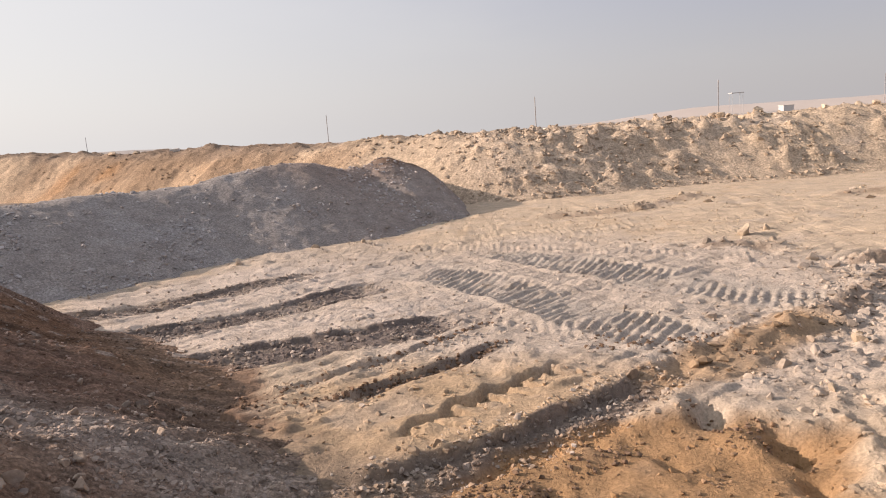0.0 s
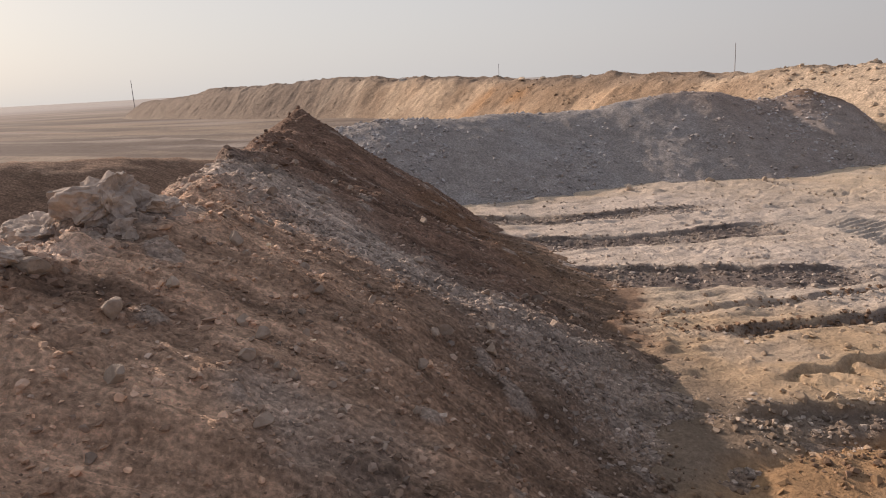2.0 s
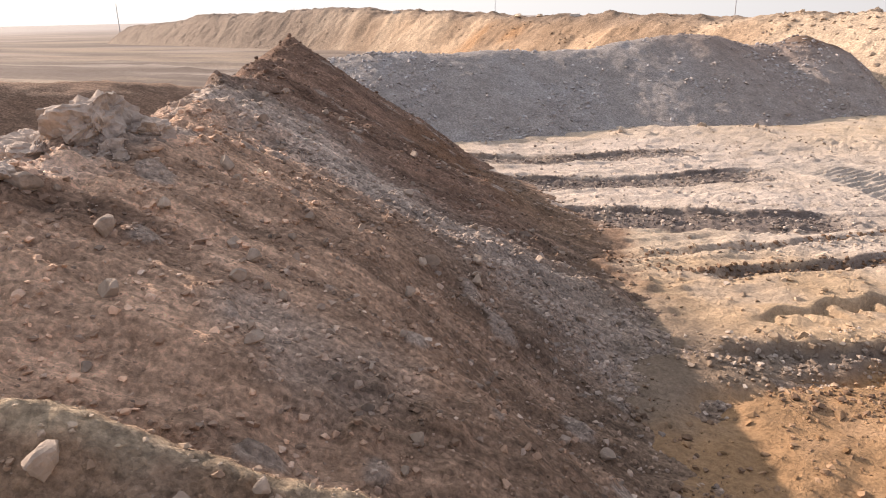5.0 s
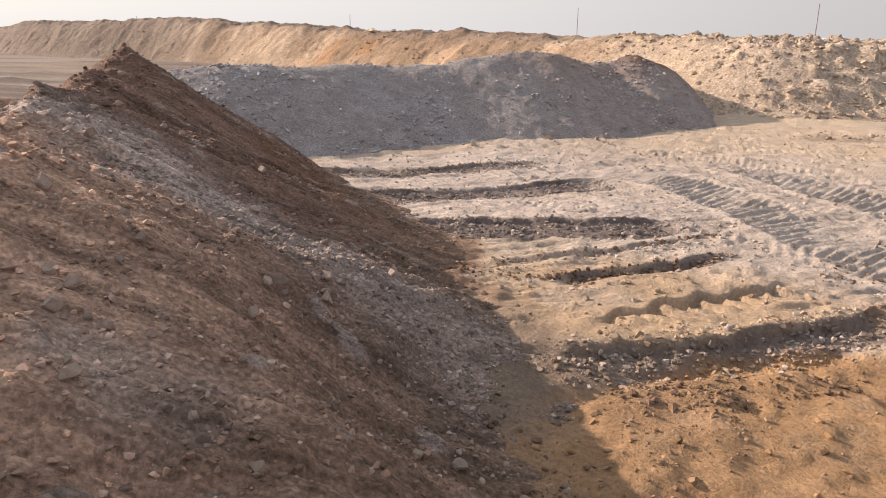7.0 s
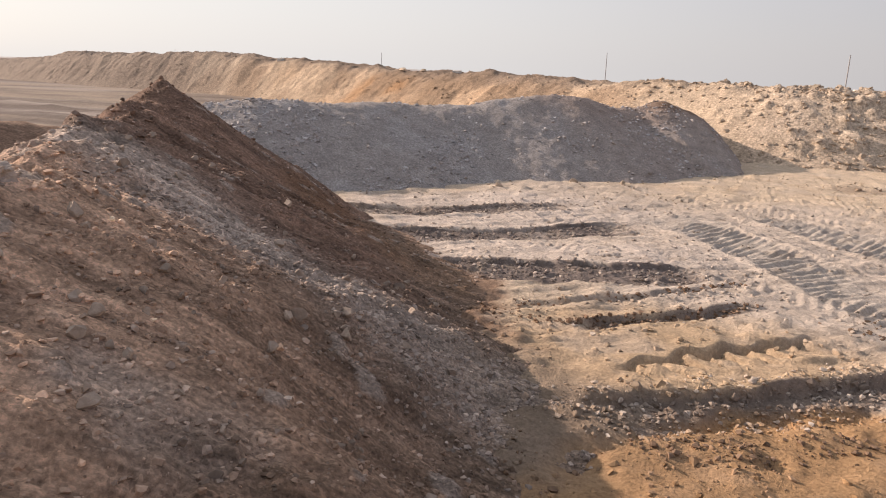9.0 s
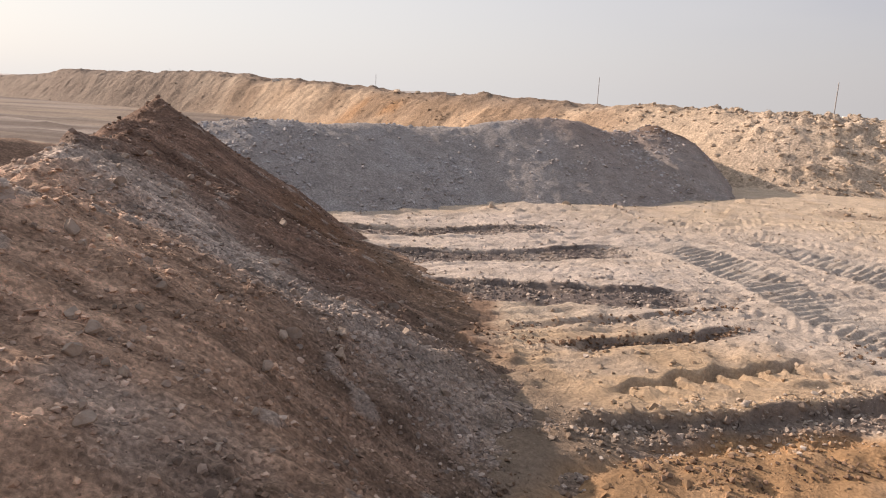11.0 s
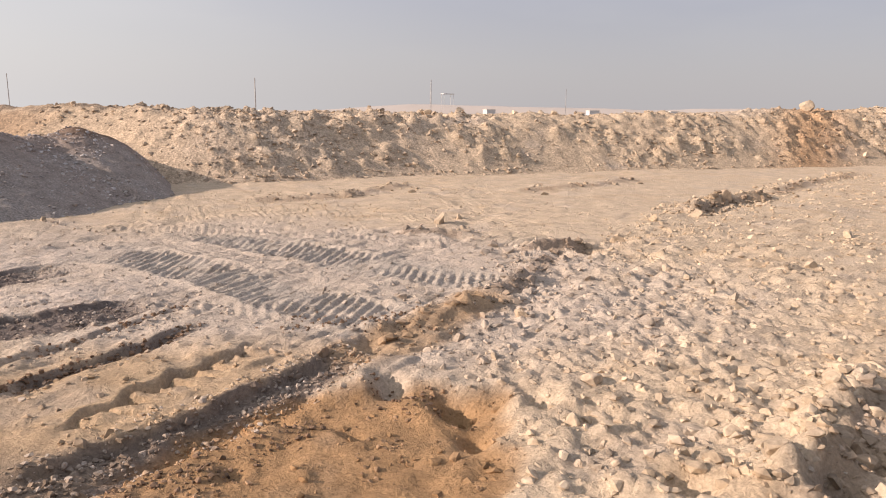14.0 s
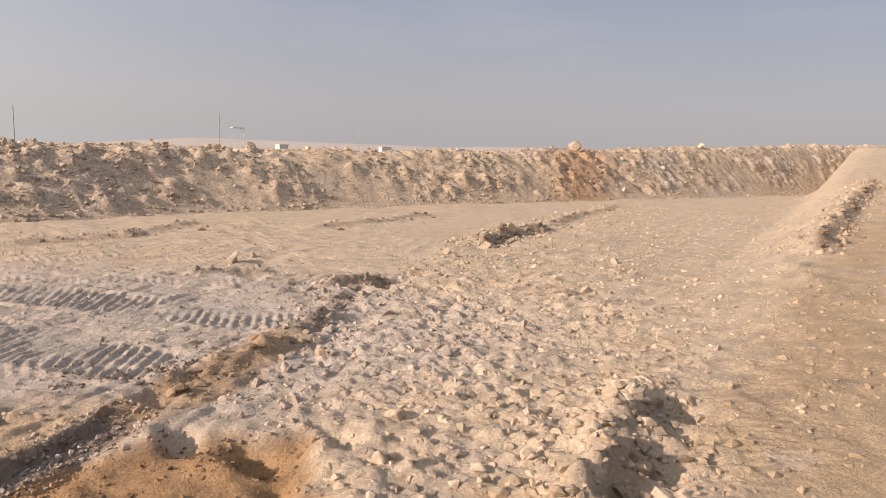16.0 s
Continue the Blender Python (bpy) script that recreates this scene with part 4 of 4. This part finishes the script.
scatter("crest_clods", X, Y, heap_z(X, Y), sizes(len(X), 0.03, 0.13, 3.0), heap_tone(X, Y) * rng.uniform(0.8, 1.15, (len(X), 1)), STONE, "crumbling brown clods along the crest of the spoil heap", "clods", 0.3)
# near bank
X, Y = spread(6000, (-3.6, 0.2, -1.0, 2.9), lambda x, y: (bank_z(x, y) > np.maximum(heap_z(x, y), ground_z(x, y))) * 1.0)
scatter("bank_crumbs", X, Y, bank_z(X, Y), sizes(len(X), 0.008, 0.05, 3.6), blend(bank_tone(X, Y), ASH, rng.random(len(X)) * 0.5), STONE, "crumbs of earth and small stones on the near bank", "stones")
# berm
n = 75000
i = (rng.random(n) * len(bs)).astype(int)
w = rng.uniform(-1.2, 6.2, n)
X, Y = bx[i] + bnx[i] * w, by[i] + bny[i] * w
Z = berm_z(X, Y, bs[i], w, bh[i])
keep = (rng.random(n) < np.clip((0.25 + 0.75 * step(-6, 4, X)) * np.clip(38.0 / np.hypot(X, Y), 0, 1) * (0.15 + 0.85 * step(-0.35, 0.2, fbm(X * 0.33, Y * 0.33 + 0.2 * w, 3, 187))), 0, 1)) & (Z > ground_z(X, Y) - 0.05)
X, Y, Z, w = X[keep], Y[keep], Z[keep], w[keep]
size = sizes(len(X), 0.05, 0.30, 3.2) * np.where(X < -4, 0.7, 1.0)
scatter("berm_clods", X, Y, Z, size, blend(berm_tone(X, Y, w), PALE, rng.random(len(X)) * 0.3) * rng.uniform(0.7, 0.97, (len(X), 1)), STONE, "tumbled tan clods and pale stones over the berm", "clods", 0.42)

# ---- single rocks ----
ROCKS = []
for k in range(9):
    bm = stone_shape(3, 700 + k, 0.72 + 0.06 * (k % 3), 0.34, 0.33)
    for v in bm.verts:
        v.co *= 1.0 + 0.10 * noise.noise(v.co * 3.0 + Vector((k * 3.1, 0, 0))) + 0.05 * noise.noise(v.co * 11.0)
    me = bpy.data.meshes.new("rock")
    bm.to_mesh(me)
    bm.free()
    ROCKS.append(me)


def rock(x, y, size, label, group, tone=PALE, z=0.0, kind=0, flat=1.0, turn=None, tip=0.0, sink=0.2, category="rock"):
    me = ROCKS[kind % len(ROCKS)].copy()
    me.materials.append(STONE)
    col = me.attributes.new("soil", "FLOAT_COLOR", "POINT")
    col.data.foreach_set("color", np.tile(np.array((*tone, 1.0), np.float32), len(me.vertices)))
    ob = new("rock", me)
    turn = rng.random() * 360 if turn is None else turn
    ob.matrix_world = pose(x, y, z + size * flat * (0.36 - sink), tip, 0, turn) @ Matrix.Diagonal((size, size * 0.85, size * flat, 1))
    return tagged(ob, label, category, group)


def rested(places):
    """The places (x, y, size) with the height of what lies under each."""
    P = np.array(places)
    return np.concatenate([P, top_z(P[:, 0], P[:, 1])[:, None]], 1)


LIGHT = np.array((0.42, 0.335, 0.265))
# stones lying on the near bank
for k, (x, y, s, z) in enumerate(rested([(-1.96, 0.72, 0.13), (-1.80, 0.93, 0.11), (-1.66, 1.14, 0.10), (-1.87, 0.85, 0.06), (-2.12, 0.70, 0.17), (-1.2, 1.45, 0.12), (-2.33, 0.50, 0.2), (-1.78, 0.76, 0.05), (-1.35, 1.25, 0.06)])):
    rock(x, y, s, "pale angular rock on the brown earth bank", "rocks on the near bank", LIGHT * 0.9, z, k, sink=0.14)
# stones on the slope of the spoil heap
for k, (x, y, s, z) in enumerate(rested([(-3.22, 4.92, 0.16), (-2.67, 2.39, 0.13), (-3.45, 1.94, 0.17), (-2.71, 4.04, 0.13), (-2.44, 4.3, 0.16), (-2.87, 2.25, 0.13), (-1.62, 2.08, 0.15), (-0.73, 2.96, 0.2), (-3.94, 3.27, 0.16), (-3.57, 2.4, 0.12), (-3.2, 2.56, 0.15), (-3.95, 1.82, 0.2), (-2.6, 4.6, 0.14), (-4.4, 4.1, 0.12), (-3.6, 3.6, 0.1), (-2.2, 4.9, 0.16), (-1.9, 5.2, 0.13), (-1.3, 5.5, 0.15), (-2.5, 3.4, 0.12), (-4.9, 4.9, 0.13), (-3.0, 1.6, 0.14), (-2.4, 1.9, 0.11), (-5.3, 5.9, 0.14)])):
    rock(x, y, s, "pale rock half sunk in the brown slope of the heap", "rocks on the spoil heap", LIGHT * 0.9, z, k + 2)


def crag(x, y, size, seed, label):
    """A dusty, lumpy boulder bedded in the heap."""
    bm = stone_shape(5, seed, 0.8, 0.3, 0.36)
    for v in bm.verts:
        p = v.co * 3.0 + Vector((seed, 0, 0))
        v.co += v.co.normalized() * (0.15 * noise.fractal(p, 0.8, 2.1, 6) + 0.06 * abs(noise.noise(p * 2.5)))
        v.co.z *= 0.8
    me = bpy.data.meshes.new("boulder")
    bm.to_mesh(me)
    bm.free()
    me.materials.append(BOULDER_DUST)
    col = me.attributes.new("soil", "FLOAT_COLOR", "POINT")
    tint = np.array([0.48 + 0.12 * noise.noise(v.co * 4) for v in me.vertices])
    col.data.foreach_set("color", np.stack([tint, tint * 0.82, tint * 0.68, np.ones(len(tint))], -1).astype(np.float32).ravel())
    ob = new("boulder", me)
    z = float(heap_z(np.array([x]), np.array([y]))[0])
    ob.matrix_world = pose(x, y, z + 0.04 * size, 0, 0, 40 * seed) @ Matrix.Diagonal((size, size * 0.85, size, 1))
    return tagged(ob, label, "boulder", "boulders on the heap's crest")


crag(-4.66, 2.80, 0.85, 3, "large dusty grey-brown boulder bedded in the crest of the spoil heap")
crag(-4.78, 2.42, 0.55, 8, "rough dusty boulder beside a larger one on the heap's crest")
crag(-4.40, 3.08, 0.50, 5, "rough dusty boulder beside a larger one on the heap's crest")
crag(-4.30, 2.62, 0.34, 11, "small dusty boulder below the heap's crest")
crag(-4.15, 1.75, 0.36, 14, "small dusty boulder low on the heap's crest")
places = np.stack([rng.uniform(-6.5, -0.6, 150), rng.uniform(0.8, 8.0, 150), 0.05 + 0.10 * rng.random(150) ** 2], -1)
places = places[heap_z(places[:, 0], places[:, 1]) > np.maximum(0.15, bank_z(places[:, 0], places[:, 1]))]
for k, (x, y, s, z) in enumerate(rested(places)):
    rock(x, y, s, "small pale stone lying on the brown slope of the heap", "rocks on the spoil heap", LIGHT * rng.uniform(0.75, 1.0), z, k)
# larger stones on the floor and along the ridges
FLOOR_ROCKS = rested([(1.52, 8.05, 0.17), (-0.2, 6.35, 0.13), (0.45, 6.55, 0.14), (1.15, 7.05, 0.16), (1.7, 7.45, 0.15), (2.05, 7.8, 0.18), (0.15, 5.2, 0.13), (-0.4, 6.2, 0.14), (-1.57, 8.6, 0.1), (4.6, 6.0, 0.30), (5.0, 5.3, 0.2), (3.9, 5.2, 0.22), (3.3, 7.6, 0.2), (2.9, 8.1, 0.16), (7.05, 16.35, 0.55), (7.8, 16.9, 0.4), (11.7, 9.3, 0.34), (11.0, 9.0, 0.22), (9.3, 10.4, 0.28), (8.7, 8.1, 0.24), (6.6, 7.5, 0.2), (7.3, 6.0, 0.22), (6.9, 4.7, 0.3), (6.4, 4.5, 0.26), (5.7, 4.6, 0.26), (5.1, 4.4, 0.24), (4.4, 4.3, 0.24), (7.6, 4.7, 0.24), (14.5, 15.5, 0.5), (17.4, 17.4, 0.6), (13.0, 12.0, 0.36), (15.5, 11.5, 0.4), (10.0, 13.0, 0.34), (-4.95, 16.9, 0.35), (-3.4, 18.7, 0.3), (-2.2, 19.4, 0.32), (5.9, 9.7, 0.26), (6.6, 10.8, 0.24), (4.4, 8.2, 0.2), (12.6, 15.0, 0.45)])
for k, ((x, y, s, z), tone) in enumerate(zip(FLOOR_ROCKS, floor_tone(FLOOR_ROCKS[:, 0], FLOOR_ROCKS[:, 1]))):
    rock(x, y, s, "pale sandstone rock lying on the rough quarry floor", "rocks on the floor", tone * 0.88, z, k, sink=0.28)
places = np.stack([rng.uniform(2.6, 16, 170), rng.uniform(3.2, 18, 170), 0.08 + 0.15 * rng.random(170) ** 2], -1)
places = places[(rough_zone(places[:, 0], places[:, 1]) > 0.7) & (np.hypot(places[:, 0], places[:, 1]) < 19)]
for k, (x, y, s, z) in enumerate(rested(places)):
    rock(x, y, s, "sandy broken stone among loose clods", "rocks on the floor", SAND * 0.82, z, k, sink=0.34)


def berm_place(x_want, w):
    j = int(np.argmin(np.abs(bx + bnx * w - x_want)))
    x, y = float(bx[j] + bnx[j] * w), float(by[j] + bny[j] * w)
    return x, y, float(berm_z(np.array([x]), np.array([y]), bs[j:j + 1], np.array([w]), bh[j:j + 1])[0])


x, y, z = berm_place(36.5, 4.2)
rock(x, y, 1.35, "big pale boulder resting on the berm's edge above a gouge", "boulders on the berm", SAND * 0.9, z=z, kind=3, flat=0.95, sink=0.22, category="boulder")
for xw, w, s in ((51.5, 4.3, 1.3), (26.0, 4.9, 0.8), (20.3, 5.0, 0.7), (14.8, 4.8, 0.9), (17.8, 5.0, 0.6), (8.6, 4.9, 0.7), (3.4, 4.7, 0.7), (1.0, 4.8, 0.6), (-2.5, 4.6, 0.6), (40.0, 3.0, 0.8), (43.5, 2.2, 0.9), (35.0, 1.2, 0.7), (37.5, 0.7, 0.9), (46, 1.5, 0.7), (12.9, 4.4, 1.0), (13.6, 3.6, 0.8), (-22, 4.0, 0.9), (-20, 4.4, 0.7), (-33, 4.6, 0.9), (-12, 4.0, 0.6)):
    x, y, z = berm_place(xw, w)
    rock(x, y, s * 0.62, "sandy boulder among the clods of the berm", "boulders on the berm", SAND, z=z, kind=int(s * 10) + int(xw), flat=0.8, sink=0.12, category="boulder")


# ---- things far off ----
# pole, white and hill colours are shifted for distance haze
WOOD = plain_material("hazed_pole", (0.34, 0.33, 0.33), 0.85, 0.2, 3.0)
WHITE = plain_material("hazed_white", (0.52, 0.51, 0.50), 0.85, 0.1, 2.0)
CONCRETE = plain_material("pale_concrete", (0.62, 0.58, 0.52), 0.9, 0.15, 5.0)
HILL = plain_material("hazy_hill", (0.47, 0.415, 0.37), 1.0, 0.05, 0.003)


def part(name, bm, material, parent, label=""):
    me = bpy.data.meshes.new(name)
    bm.to_mesh(me)
    bm.free()
    me.materials.append(material)
    ob = new(name, me)
    ob.parent = parent
    if label:
        ob["label"] = label
    return ob


def block(size, at, bevel=0.0):
    bm = bmesh.new()
    bmesh.ops.create_cube(bm, size=1.0, matrix=Matrix.Translation(at) @ Matrix.Diagonal((*size, 1)))
    if bevel:
        bmesh.ops.bevel(bm, geom=bm.edges[:], offset=bevel, segments=2, affect="EDGES")
    return bm


def rod(r0, r1, height, base=0.0, sides=12):
    bm = bmesh.new()
    bmesh.ops.create_cone(bm, cap_ends=True, segments=sides, radius1=r0, radius2=r1, depth=height, matrix=Matrix.Translation((0, 0, base + height / 2)))
    return bm


def utility_pole(x, y, height):
    top = tagged(new("utility_pole"), "slim dark wooden utility pole standing beyond the berm", "utility pole", "utility poles along the plain")
    foot = float(ground_z(np.array([x]), np.array([y]))[0])
    height = height - foot
    part("pole", rod(0.11, 0.075, height + 0.3, -0.3), WOOD, top)
    part("cap", rod(0.085, 0.03, 0.12, height - 0.02), WOOD, top)
    top.matrix_world = pose(x, y, foot)
    return top


for x, y, h in [(-173.6, 130.0, 7.8), (-222.3, 257.0, 7.8), (-113.0, 235.1, 7.8), (-26.3, 178.9, 7.8), (17.2, 121.6, 6.6), (48.8, 123.5, 7.2), (115.1, 183.8, 7.8)]:
    utility_pole(x, y, h)


def concrete_block(xw, w, size, label):
    x, y, z = berm_place(xw, w)
    ob = part("concrete_block", block(size, (0, 0, size[2] / 2), 0.03), CONCRETE, None)
    ob.matrix_world = pose(x, y, z - 0.12, 3, -2, 12)
    return tagged(ob, label, "concrete block", "blocks on the berm")


concrete_block(5.2, 5.0, (0.7, 0.4, 0.36), "white concrete block half buried on the berm's crest")
concrete_block(6.1, 5.1, (0.3, 0.3, 0.32), "small pale concrete block upright on the berm's crest")
concrete_block(-37.5, 3.6, (0.6, 0.4, 0.3), "white concrete block high on the orange berm")
concrete_block(-16.5, 4.2, (0.6, 0.4, 0.3), "white concrete block on the orange berm's crest")


def low_building(x, y, w, d, h, turn):
    top = tagged(new("low_building"), "distant low white flat-roofed building on the plain", "building", "far buildings")
    part("wall", block((w, d, h), (0, 0, h / 2)), WHITE, top)
    part("roof", block((w + 0.6, d + 0.6, 0.35), (0, 0, h + 0.18)), CONCRETE, top)
    top.matrix_world = pose(x, y, float(ground_z(np.array([x]), np.array([y]))[0]), 0, 0, turn)
    return top


for x, y, w, d, h, turn in [(230, 470, 7, 6, 4.9, 5), (352, 520, 9, 7, 6.1, -8), (470, 560, 10, 7, 7.2, 0)]:
    low_building(x, y, w, d, h, turn)


def canopy(x, y):
    top = tagged(new("canopy"), "distant white canopy roof on tall thin posts", "canopy")
    part("roof", block((7.0, 5.0, 0.5), (0, 0, 13.4), 0.1), WHITE, top)
    for px in (-3, 3):
        for py in (-2, 2):
            p = part("post", rod(0.12, 0.12, 13.2, 0, 8), WHITE, top)
            p.location = (px, py, 0)
    top.matrix_world = pose(x, y, float(ground_z(np.array([x]), np.array([y]))[0]))


canopy(170, 405)

# low hills at the edge of the plain, haze mixed into their colour
ang = np.radians(np.arange(-75, 75, 0.25))
rows = []
for k, lift in enumerate((-1.0, 0.35, 0.75, 1.0, 0.6, -1.0)):
    r = 2500 + 120 * k
    hgt = np.where(lift < 0, -45.0, -34 + lift * (34 * step(0.12, 0.4, ang) + 8 * fbm(ang * 9, ang * 0 + 3, 4, 301)))
    rows.append(np.stack([np.sin(ang) * r, np.cos(ang) * r, hgt], -1))
HX = np.stack(rows, 0)
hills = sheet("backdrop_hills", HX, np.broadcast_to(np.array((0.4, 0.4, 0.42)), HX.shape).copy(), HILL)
tagged(hills, "pale hazy dunes low on the horizon", "hills", kind="structure")
